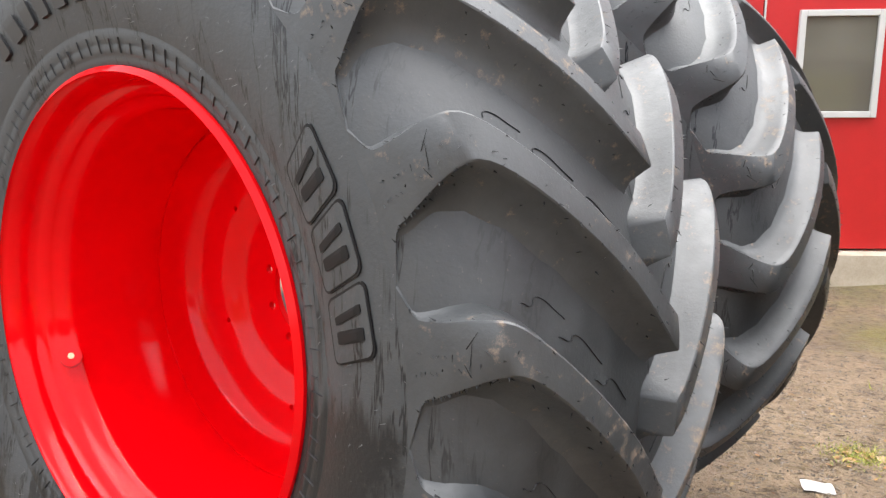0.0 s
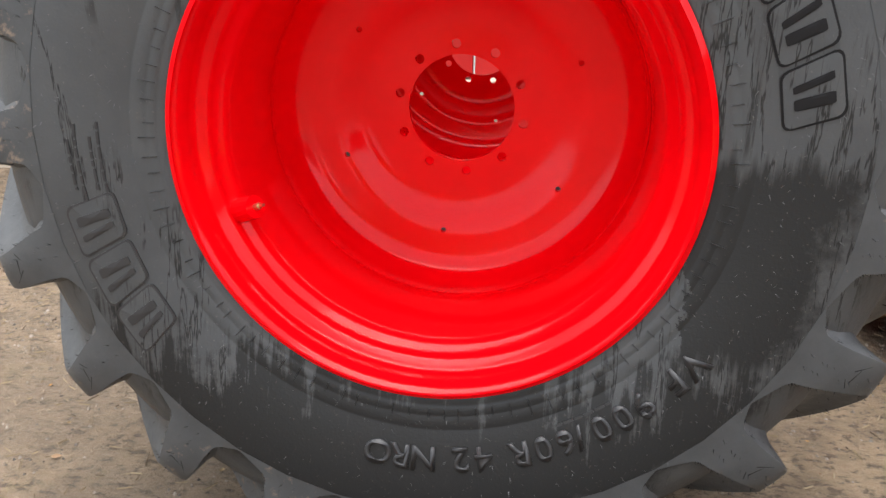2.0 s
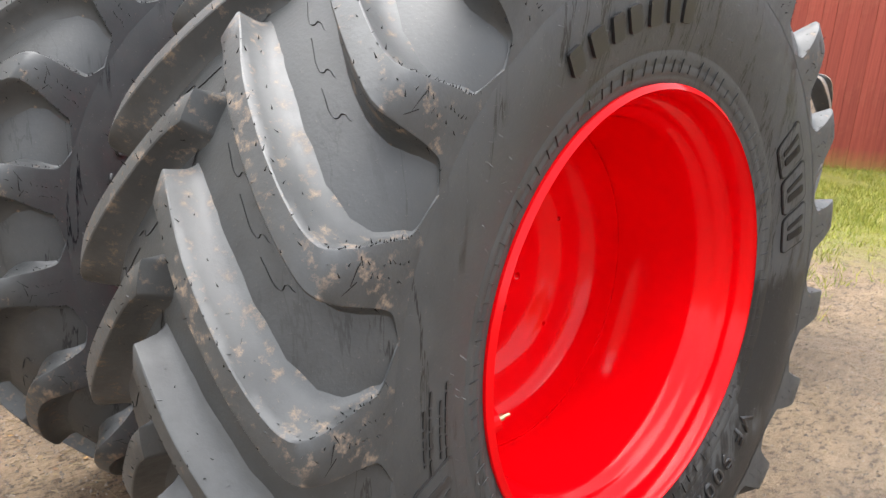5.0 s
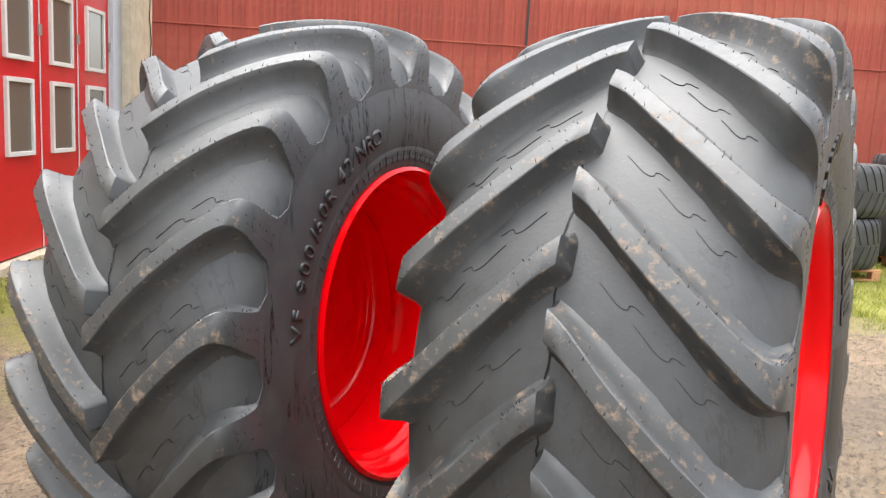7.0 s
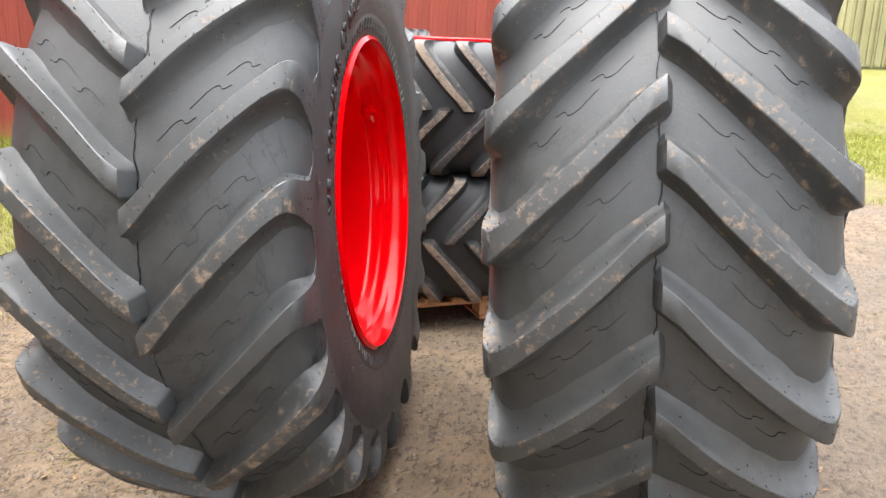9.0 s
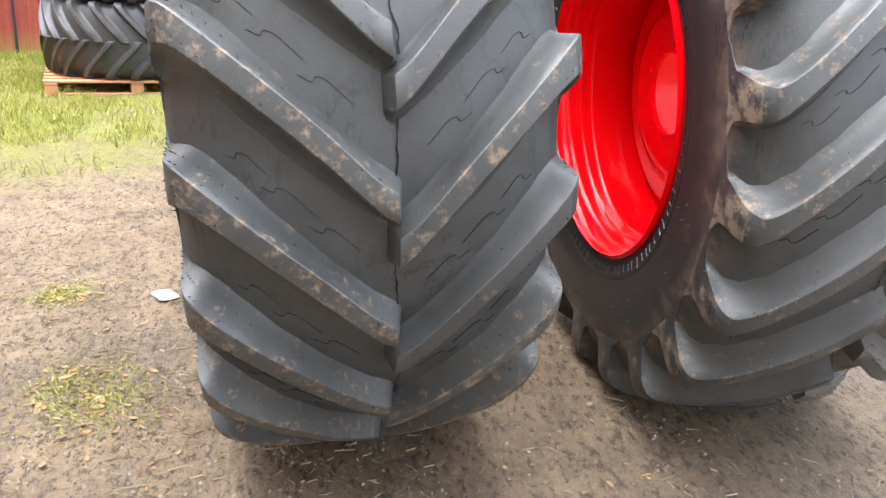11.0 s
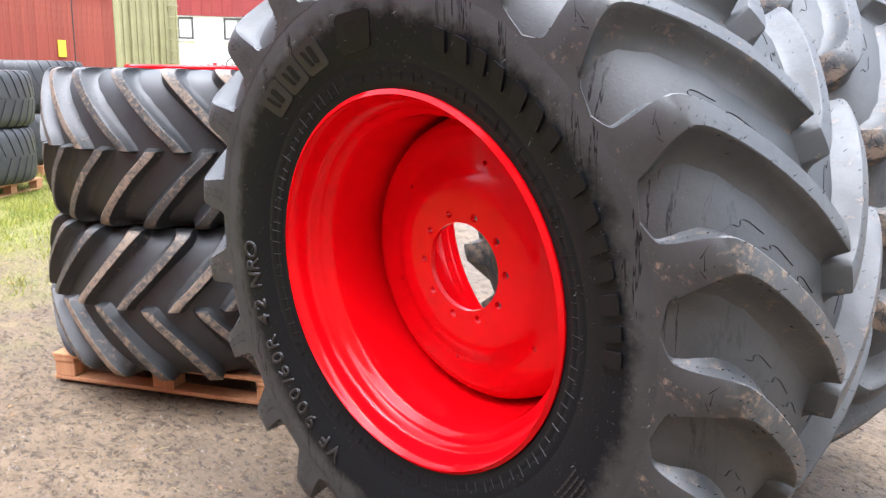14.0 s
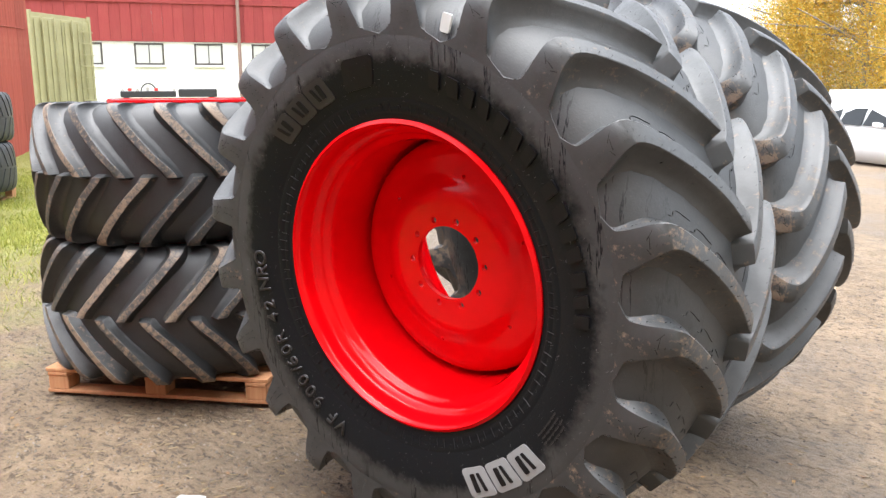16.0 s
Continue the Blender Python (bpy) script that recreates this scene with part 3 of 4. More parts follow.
def valve_mesh():
    bm = bmesh.new()
    bmesh.ops.create_cone(bm, cap_ends=True, segments=16, radius1=0.030, radius2=0.027, depth=0.075, matrix=Matrix.Translation((0, 0, 0.008)))
    me = bpy.data.meshes.new("valve")
    bm.to_mesh(me)
    bm.free()
    me.materials.append(RED)
    bm = bmesh.new()
    bmesh.ops.create_cone(bm, cap_ends=True, segments=8, radius1=0.008, radius2=0.008, depth=0.014, matrix=Matrix.Translation((0, 0, 0.052)))
    bmesh.ops.create_cone(bm, cap_ends=True, segments=12, radius1=0.0045, radius2=0.004, depth=0.016, matrix=Matrix.Translation((0, 0, 0.066)))
    ms = bpy.data.meshes.new("valve_stem")
    bm.to_mesh(ms)
    bm.free()
    ms.materials.append(BRASS)
    return me, ms


VALVE, STEM = valve_mesh()


def wheel(m, hand, phase, label, group, make, disc=None, valve=-158.0, proud=1.0, lines=True):
    """phase: angles of a nose's leading edge towards the first face and towards the second."""
    w = empty("tractor_wheel", m, label, "wheel", group)
    carcass, lugs, floor_lines, rim_me, fit = make
    tyre = part_mesh("tyre", carcass, w, "black rubber tyre with raked lugs")
    for side, ph in zip((-1, 1), phase):
        for i in range(LUGS):
            turn = pose(0, 0, 0, 0, -(ph + i * PITCH), 0)
            rolled = math.sin(radians(ph + i * PITCH + hand * 4)) < 0.12
            part_mesh("lug", lugs[rolled][hand, side], tyre, "", turn)
            if lines:
                part_mesh("moulding", floor_lines[hand, side], tyre, "", turn)
    rim = part_mesh("rim", rim_me, w, "glossy red steel rim")
    rim.scale = (1, proud, 1)
    part_mesh("disc", disc or DISC_A, rim, "red dished wheel disc with a round hub hole")
    a = radians(valve)
    vm = Matrix.Translation((0.483 * math.cos(a), -fit[2][0] + 0.118, 0.483 * math.sin(a))) @ look((0, 0, 0), (math.cos(a) * 0.9, 0.45, math.sin(a) * 0.9))
    part_mesh("valve", VALVE, rim, "red valve boss", vm)
    part_mesh("valve_stem", STEM, rim, "brass valve stem", vm)
    return w, tyre


def wheel_pose(x, y, z, yaw, lean):
    """Axis along local y, turned by yaw about z and leaning by lean."""
    return Matrix.Translation((x, y, z)) @ Matrix.Rotation(yaw, 4, "Z") @ Matrix.Rotation(lean, 4, "X")


# ---- sidewall lettering and badges ----
def side_y(r):
    """How far out the sidewall stands at a radius."""
    pts = sorted([(rr, yy) for yy, rr in SIDE + LOW[-2:]])
    return float(np.interp(r, [p[0] for p in pts], [p[1] for p in pts]))


ACTIVE = [EVEN]


def on_side(side, ang, r, up):
    """A point on a sidewall of the wheel whose set is active, raised by up."""
    a = radians(ang)
    return (r * math.cos(a), across(side * side_y(r), r, ACTIVE[0]) + side * up, r * math.sin(a))


def text_ring(tyre, side, text, start, step, r0, height, material, label):
    """Raised letters round the sidewall, tops outward, read clockwise by one who faces that side. Angles fall along the text on the first face and rise on the second."""
    ang = start
    for ch in text:
        if ch != " ":
            cu = bpy.data.curves.new("glyph", "FONT")
            cu.body, cu.size, cu.align_x = ch, height * 1.38, "CENTER"
            cu.offset = height * 0.025
            ob = bpy.data.objects.new("glyph", cu)
            scene.collection.objects.link(ob)
            me = bpy.data.meshes.new_from_object(ob.evaluated_get(bpy.context.evaluated_depsgraph_get()))
            bpy.data.objects.remove(ob)
            g = bmesh.new()
            g.from_mesh(me)
            ex = bmesh.ops.extrude_face_region(g, geom=list(g.faces))
            lifted = {v for v in ex["geom"] if isinstance(v, bmesh.types.BMVert)}
            for v in g.verts:
                up = 0.0045 if v in lifted else -0.003
                r = r0 + v.co.y
                v.co = on_side(side, ang + side * math.degrees(v.co.x / r0), r, up)
            bmesh.ops.recalc_face_normals(g, faces=g.faces)
            part("letter", g, material, tyre, label)
        ang += side * step * (0.62 if ch in " /1I" else 1.0)


def patch(side, ang0, ang1, r0, r1, up, lean=0.0, inset=0.0, n=8):
    """A rounded panel that follows the sidewall. Returns its bmesh."""
    bm = bmesh.new()
    ring = []
    ca, cr = (ang0 + ang1) / 2, (r0 + r1) / 2
    ha, hr = (ang1 - ang0) / 2 - inset / cr * 57.3 * (1 if ang1 > ang0 else -1), (r1 - r0) / 2 - inset
    for cx, cy in ((1, 1), (-1, 1), (-1, -1), (1, -1)):
        for q in range(4):
            t = math.atan2(cy, cx) - radians(45) + radians(30 * q)
            kx, ky = cx * 0.72 + 0.28 * math.cos(t), cy * 0.72 + 0.28 * math.sin(t)
            ring.append((ca + ha * kx + lean * ky, cr + hr * ky))
    lo = [bm.verts.new(on_side(side, a, r, -0.004)) for a, r in ring]
    hi = [bm.verts.new(on_side(side, a, r, up)) for a, r in ring]
    mid = [bm.verts.new(on_side(side, ca + (a - ca) * 0.5, cr + (r - cr) * 0.5, up)) for a, r in ring]
    c = bm.verts.new(on_side(side, ca, cr, up))
    k = len(ring)
    for i in range(k):
        j = (i + 1) % k
        bm.faces.new((lo[i], lo[j], hi[j], hi[i]))
        bm.faces.new((hi[i], hi[j], mid[j], mid[i]))
        bm.faces.new((mid[i], mid[j], c))
    bmesh.ops.recalc_face_normals(bm, faces=bm.faces)
    return bm


def badge(tyre, side, start, step, r0, r1, plate, mark, label, face=None):
    """Three slanted rounded plates in a row, each with a plain raised mark; with a face, the plate shows only as a rim round it."""
    for i in range(3):
        a = start + step * i
        part("badge_plate", patch(side, a, a + step * 0.94, r0, r1, 0.0030, lean=-step * 0.10), plate, tyre, label)
        if face:
            part("badge_face", patch(side, a, a + step * 0.94, r0, r1, 0.0042, lean=-step * 0.10, inset=0.0045), face, tyre)
        part("badge_mark", patch(side, a + step * 0.26, a + step * 0.38, r0 + 0.020, r1 - 0.020, 0.0060, lean=-step * 0.08), mark, tyre)
        part("badge_mark", patch(side, a + step * 0.50, a + step * 0.68, r0 + 0.020, r1 - 0.020, 0.0060, lean=-step * 0.04), mark, tyre)


def word_bars(tyre, side, start, step, count, r0, r1, material):
    for i in range(count):
        a = start + step * i
        part("raised_bar", patch(side, a + step * 0.06 * (i % 3), a + step * (0.60 + 0.07 * (i * 5 % 3)), r0, r1, 0.0075, lean=-step * (0.05 + 0.05 * (i % 2))), material, tyre)


def print_lines(tyre, side, mid, rows, seed):
    """Fine moulded print that is too small to read: broken thin bars in rows round the sidewall."""
    rnd = random.Random(seed)
    for r, span in rows:
        a = mid - span
        while a < mid + span:
            w = rnd.uniform(1.0, 2.6)
            part("print_bar", patch(side, a, min(a + w, mid + span + 0.3), r, r + 0.0055, 0.0022), MOULD, tyre)
            a += w + 0.35


def tick_ring(tyre, side, r0, count, seed):
    """Short moulding ribs that stand round the rim flange."""
    rnd = random.Random(seed)
    bm = bmesh.new()
    for i in range(count):
        a = 360 * i / count + rnd.uniform(-0.6, 0.6)
        ln = rnd.uniform(0.018, 0.036)
        w = 0.07
        vs = [bm.verts.new(on_side(side, a + o, r, up)) for r, o, up in ((r0, -w, 0.0), (r0, w, 0.0), (r0 + ln, w, 0.0), (r0 + ln, -w, 0.0), (r0, 0, 0.003), (r0 + ln, 0, 0.003))]
        bm.faces.new((vs[0], vs[4], vs[5], vs[3]))
        bm.faces.new((vs[4], vs[1], vs[2], vs[5]))
    ob = part("rib_ring", bm, MOULD, tyre, "fine moulded ribs round the bead")
    ob["kind"] = "stuff"


def whiskers(tyre, seed, count):
    """Fine vent hairs of new rubber all over the lugs and sidewalls."""
    rnd = random.Random(seed)
    verts, faces = [], []
    for i in range(count):
        a, side = rnd.uniform(0, 2 * math.pi), rnd.choice((-1, 1))
        r = rnd.uniform(0.60, 0.84)
        p = Vector(on_side(side, math.degrees(a), r, -0.001))
        d = Vector((rnd.uniform(-1, 1), side * rnd.uniform(0.3, 0.8), rnd.uniform(-1, 1))).normalized() * rnd.uniform(0.006, 0.016)
        w = Vector((-d.z, 0, d.x)).normalized() * 0.0008
        k = len(verts)
        verts += [p - w, p + w, p + d]
        faces.append((k, k + 1, k + 2))
    ob = part_mesh("vent_hairs", mesh_of("vent_hairs", verts, faces, HAIR), tyre, "fine rubber vent hairs")
    ob["kind"] = "stuff"


def mould_seam(tyre, seed):
    """Thin dark wavering parting line round the middle of the tread."""
    rnd = random.Random(seed)
    verts, faces = [], []
    seg, off = 420, 0.0
    for i in range(seg):
        a = 2 * math.pi * i / seg
        off = off * 0.9 + rnd.uniform(-0.005, 0.005)
        w = rnd.uniform(0.0008, 0.0028)
        verts += [((1.0225) * math.cos(a), off - w, 1.0225 * math.sin(a)), (1.0225 * math.cos(a), off + w, 1.0225 * math.sin(a))]
        j = (i + 1) % seg
        faces.append((2 * i, 2 * i + 1, 2 * j + 1, 2 * j))
    part_mesh("mould_seam", mesh_of("mould_seam", verts, faces, WETBLACK), tyre, "thin dark seam round the tread")


wheel_a, tyre_a = wheel(wheel_pose(0, 0.413, 1.0465, 0.0, -0.0573), 1, (4.8, 13.6), "large tractor wheel with glossy red rim, standing upright on dirt", "standing tractor wheels", KIT_A, DISC_A)
wheel_b, tyre_b = wheel(wheel_pose(-0.0615, 1.7115, 1.0430, 0.0447, -0.0729), -1, (3.4, 15.4), "large tractor wheel with glossy red rim, leaning slightly on dirt", "standing tractor wheels", KIT_B, DISC_B, valve=34.0)

SPEC = "VF 900/60R 42 NRO"
for ty, seed, fit in ((tyre_a, 3, SET_A), (tyre_b, 4, SET_B)):
    ACTIVE[0] = fit
    for sd in (-1, 1):
        tick_ring(ty, sd, 0.585, 96, seed + sd)
    whiskers(ty, seed, 1500)
    mould_seam(ty, seed)
ACTIVE[0] = SET_A
text_ring(tyre_a, -1, SPEC, -36.5, 4.3, 0.672, 0.056, MOULD, "raised size lettering")
badge(tyre_a, -1, 36.4, -9.9, 0.668, 0.778, WETBLACK, WETBLACK, "three dark slanted plates", RUBBER)
badge(tyre_a, -1, -143.5, -9.0, 0.685, 0.800, MOULD, MOULD, "three slanted moulded plates", RUBBER)
word_bars(tyre_a, -1, 125.0, -5.4, 7, 0.690, 0.748, MOULD)
ACTIVE[0] = SET_B
text_ring(tyre_b, 1, SPEC, -62.0, 4.3, 0.690, 0.056, MOULD, "raised size lettering")
text_ring(tyre_b, -1, SPEC, 172.0, 4.3, 0.672, 0.056, MOULD, "raised size lettering")
badge(tyre_b, 1, 42.5, 9.0, 0.668, 0.762, MOULD, WETBLACK, "three slanted moulded plates")
part("crest", patch(1, 75.5, 86.5, 0.672, 0.775, 0.0035, lean=1.0), WETBLACK, tyre_b, "wet black crest above the rim")
badge(tyre_b, 1, -137.5, 9.0, 0.687, 0.792, PALEMARK, WETBLACK, "three slanted plates with pale scuffed faces")
word_bars(tyre_b, 1, 105.5, 5.4, 7, 0.690, 0.748, WETBLACK)
word_bars(tyre_b, 1, 147.5, 5.4, 7, 0.688, 0.745, WETBLACK)
print_lines(tyre_b, 1, -147.0, ((0.700, 4.5), (0.716, 4.0), (0.732, 4.6), (0.748, 3.5)), 2)
ACTIVE[0] = SET_A
print_lines(tyre_a, -1, 184.0, ((0.695, 7.0), (0.712, 4.5), (0.742, 6.5), (0.758, 4.0)), 1)
print_lines(tyre_a, -1, -58.0, ((0.655, 6.0),), 3)
ACTIVE[0] = SET_B
part("sticker", patch(1, 106.3, 108.6, 0.868, 0.925, 0.004), PAPER, tyre_b, "small white paper sticker")


# ---- ground ----
def bumps(x, y):
    p = Vector((x, y, 0))
    return noise.noise(p * 0.9) * 0.018 + noise.noise(p * 3.1) * 0.010 + noise.noise(p * 9) * 0.010


def ground_sheet():
    def axis(lo, hi):
        a = list(np.arange(lo, hi + 0.01, 0.05))
        step, v, w = 0.12, hi, lo
        left = []
        while v < 900:
            v += step
            a.append(v)
            w -= step
            left.append(w)
            step *= 1.22
        return sorted(left) + a
    xs, ys = axis(-5, 7), axis(-4, 7)
    verts = []
    for y in ys:
        for x in xs:
            z = ground_z(x, y)
            d = math.hypot(x - 1, y - 1.5)
            if d < 30:
                z += bumps(x, y)
            verts.append((x, y, z))
    nx = len(xs)
    faces = [(j * nx + i, j * nx + i + 1, (j + 1) * nx + i + 1, (j + 1) * nx + i) for j in range(len(ys) - 1) for i in range(nx - 1)]
    ob = new("ground", mesh_of("ground", verts, faces, DIRT, True))
    return tagged(ob, "brown muddy yard ground with grass patches", "ground", kind="structure")


ground_sheet()


# ---- pallets and stacked wheels ----
def pallet(m, label, deep=0.8, long=1.2):
    p = empty("pallet", m, label, "pallet", "pallets")
    h, g = deep / 2, long / 2
    count = 5 if deep < 1 else 7
    rows = [-h + 0.06 + (deep - 0.12) * i / (count - 1) for i in range(count)]
    for i, x in enumerate(rows):
        w = 0.06 if i % 2 == 0 else 0.045
        box("deck_board", (x - w, -g, 0.122), (x + w, g, 0.144), PINE, p)
    for yy in (-g + 0.07, 0, g - 0.07):
        box("cross_board", (-h, yy - 0.06, 0.1), (h, yy + 0.06, 0.1215), PINE, p)
        for xx in (-h + 0.06, 0, h - 0.06):
            box("block", (xx - 0.055, yy - 0.06, 0.0225), (xx + 0.055, yy + 0.06, 0.0995), PINE, p)
    for xx in (-h + 0.06, 0, h - 0.06):
        box("bottom_board", (xx - 0.055, -g, 0), (xx + 0.055, g, 0.022), PINE, p)
    return p


LYING = Matrix.Rotation(radians(90), 4, "X")


def stack(x, y, turn, scale, label, first=1, spin=(7, 31), deep=1.2, make=KIT_OLD, long=1.2):
    z = ground_z(x, y)
    pallet(pose(x, y, z, 0, 0, turn), "orange-brown wooden pallet under stacked wheels", deep, long)
    for i in range(2):
        m = Matrix.Translation((x + 0.015 * i, y - 0.02 * i, z + 0.146 + scale * (0.462 + 0.925 * i))) @ Matrix.Rotation(radians(spin[i]), 4, "Z") @ LYING @ Matrix.Diagonal((scale, scale, scale, 1))
        wheel(m, first if i % 2 else -first, (0, 8.5), label, "stacked wheels", make, proud=1.15, lines=False)


def block_mesh(side):
    """One slanted tread block of a hauling tyre, from the middle to a shoulder."""
    verts, faces = [], []
    rows = ((0.012, 0.783), (0.12, 0.781), (0.22, 0.774), (0.285, 0.758), (0.325, 0.725), (0.335, 0.66))
    for y, r in rows:
        for a, up in ((-4.0, -0.03), (-3.7, 0.0), (0.0, 0.001), (3.7, 0.0), (4.0, -0.03)):
            g = radians(a + y * 26)
            verts.append(((r + up) * math.cos(g), side * y, (r + up) * math.sin(g)))
    for i in range(len(rows) - 1):
        for q in range(4):
            faces.append((i * 5 + q, i * 5 + q + 1, i * 5 + q + 6, i * 5 + q + 5))
    faces.append((0, 1, 2, 3, 4))
    return smooth_edges(mesh_of("tread_block", verts, faces, RUBBER_OLD), 40)


RUBBER_OLD = mat("weathered_black_rubber", (0.02, 0.021, 0.022), 0.55, spec=0.8)
old_stain = noise_node(RUBBER_OLD, 6, 6, 0.7)
RUBBER_OLD.node_tree.links.new(ramp(RUBBER_OLD, old_stain, [(0.3, (0.010, 0.011, 0.012)), (0.55, (0.022, 0.024, 0.025)), (0.8, (0.05, 0.047, 0.042))]), RUBBER_OLD.node_tree.nodes["Principled BSDF"].inputs["Base Color"])
bump(RUBBER_OLD, old_stain, 0.3, 0.006)
BLOCKS = {sd: block_mesh(sd) for sd in (-1, 1)}
half = [(0.05, 0.772), (0.20, 0.764), (0.28, 0.745), (0.318, 0.712), (0.336, 0.64), (0.332, 0.56), (0.315, 0.49), (0.285, 0.44)]
old_v, old_f = revolve([(-y, r) for y, r in reversed(half)] + half, 96)
OLD_TYRE = smooth_edges(mesh_of("tyre", old_v, old_f, RUBBER_OLD, True), 60)
old_v, old_f = revolve([(-0.30, 0.452), (-0.30, 0.435), (-0.24, 0.40), (-0.05, 0.38), (-0.05, 0.14), (0.05, 0.14), (0.05, 0.38), (0.24, 0.40), (0.30, 0.435), (0.30, 0.452)], 64)
OLD_RIM = smooth_edges(mesh_of("rim", old_v, old_f, blotchy("rusty_red_rim_paint", [(0.3, (0.16, 0.030, 0.022)), (0.7, (0.27, 0.05, 0.035))], 6, 0.6, 0.2), True), 40)


def block_stack(x, y, turn, scale, label):
    """Two worn hauling wheels with blocky tread, lying on a pallet."""
    z = ground_z(x, y)
    pallet(pose(x, y, z, 0, 0, turn), "orange-brown wooden pallet under stacked wheels", 1.2)
    for i in range(2):
        m = Matrix.Translation((x + 0.03 * i, y - 0.04 * i, z + 0.146 + scale * (0.337 + 0.676 * i))) @ Matrix.Rotation(radians(17 * i), 4, "Z") @ LYING @ Matrix.Diagonal((scale, scale, scale, 1))
        w = empty("hauling_wheel", m, label, "wheel", "stacked wheels")
        tyre = part_mesh("tyre", OLD_TYRE, w, "worn black tyre with blocky tread")
        for sd in (-1, 1):
            for k in range(36):
                part_mesh("tread_block", BLOCKS[sd], tyre, "", pose(0, 0, 0, 0, 10 * k + 2.5 * sd, 0))
        part_mesh("rim", OLD_RIM, w, "dull red rim")


stack(2.255, 1.435, -59.3, 0.785, "muddy tractor wheel lying flat in a stack on a pallet", 1, (7, 31), 1.16, KIT_MUDDY, 1.3)
stack(6.75, 3.4, 12, 0.80, "worn tractor wheel lying flat on a pallet by the grass", -1, deep=1.55, long=1.7)
block_stack(9.45, 0.88, 40, 1.0, "worn black hauling wheel lying flat in a stack on grass")
block_stack(11.3, -0.40, 40, 1.08, "broad worn black hauling wheel lying flat in a stack on grass")


# ---- buildings ----
def at_line(x, y, deg):
    return pose(x, y, 0, 0, 0, deg)


def framed_window(parent, x0, x1, z0, z1, y, frame_mat, border=0.07, bars=0, pane=GLASS):
    """Window in a local y plane that faces -y: four frame pieces and a pane."""
    f = part("window", add_box(bmesh.new(), (x0, y - 0.03, z0), (x0 + border, y + 0.02, z1), 0.004), frame_mat, parent, "painted wooden window frame")
    box("frame_rail", (x1 - border, y - 0.03, z0), (x1, y + 0.02, z1), frame_mat, f)
    box("frame_rail", (x0 + border, y - 0.03, z0), (x1 - border, y + 0.02, z0 + border), frame_mat, f)
    box("frame_rail", (x0 + border, y - 0.03, z1 - border), (x1 - border, y + 0.02, z1), frame_mat, f)
    for k in range(bars):
        xm = x0 + (x1 - x0) * (k + 1) / (bars + 1)
        box("frame_rail", (xm - 0.025, y - 0.02, z0 + border), (xm + 0.025, y + 0.015, z1 - border), frame_mat, f)
    box("pane", (x0 + border, y - 0.004, z0 + border), (x1 - border, y + 0.008, z1 - border), pane, f, "dim window pane")


# hall front with red folding doors: local x along the front, local -y outward
hall = empty("door_hall", at_line(1.42, 7.3, 33), "hall front with bright red folding doors and white-framed windows", "building", kind="structure")
box("wall", (-10, 0.12, -0.4), (6.62, 0.5, 5.2), CONCRETE, hall)
box("sill", (-10, -0.12, -0.3), (5.2, 0.118, 0.08), CONCRETE, hall)
for bay0, bay1, wins in ((-3.3, 0.06, (-3.2, -2.03, -0.86)), (0.42, 4.72, (0.45, 1.59, 2.74, 3.86))):
    for i, wx in enumerate(wins):
        d0 = max(bay0, wx - 0.27)
        d1 = min(bay1, (wins[i + 1] - 0.28) if i + 1 < len(wins) else bay1)
        leaf_door = part("folding_door", add_box(bmesh.new(), (d0, 0.03, 0.10), (d1, 0.10, 4.3), 0.006), RED_DOOR, hall, "bright red door leaf with white-framed panes")
        box("edge_strip", (d1 + 0.002, 0.015, 0.10), (d1 + 0.018, 0.028, 4.3), WHITE, leaf_door)
        for z0, z1 in ((1.20, 2.05), (2.24, 3.07), (3.26, 4.1)):
            x0 = max(wx, bay0 + 0.04)
            framed_window(hall, x0, min(x0 + 0.66, bay1 - 0.04), z0, z1, 0.02, WHITE, 0.05)
        box("hinge", (d1 - 0.03, 0.0, 2.55), (d1 + 0.05, 0.028, 2.68), STEEL, leaf_door)
for x0, x1 in ((0.08, 0.40), (4.74, 5.08)):
    box("jamb", (x0, -0.04, 0.085), (x1, 0.115, 4.6), GREY, hall, "grey painted door jamb")
box("pillar", (5.085, -0.16, -0.3), (6.19, 0.115, 5.2), CONCRETE, hall, "bare concrete pillar")
bm = bmesh.new()
bmesh.ops.create_cone(bm, cap_ends=True, segments=12, radius1=0.06, radius2=0.06, depth=4.4, matrix=Matrix.Translation((6.32, -0.10, 2.9)))
part("downpipe", bm, BLACKPLASTIC, hall, "black downpipe")
bm = bmesh.new()
bmesh.ops.create_cone(bm, cap_ends=True, segments=12, radius1=0.07, radius2=0.07, depth=0.5, matrix=Matrix.Translation((6.32, -0.10, 0.35)))
part("downpipe_foot", bm, WHITE, hall, "white pipe foot")

for z in (1.35, 3.6):
    box("pipe_clamp", (6.24, -0.175, z), (6.40, -0.03, z + 0.05), STEEL, hall, "grey pipe clamp")
bm = bmesh.new()
slack = [Vector((6.02 + 0.05 * math.sin(2.3 * q), -0.175, 5.0 - 0.36 * q)) for q in range(11)] + [Vector((6.12, -0.175, 1.15)), Vector((6.40, -0.19, 0.70)), Vector((6.44, -0.19, 0.25))]
for p, q in zip(slack, slack[1:]):
    d = q - p
    bmesh.ops.create_cone(bm, cap_ends=True, segments=6, radius1=0.009, radius2=0.009, depth=d.length * 1.04, matrix=Matrix.Translation((p + q) / 2) @ d.to_track_quat("Z", "Y").to_matrix().to_4x4())
part("cable", bm, BLACKPLASTIC, hall, "loose dark cable down the pillar")

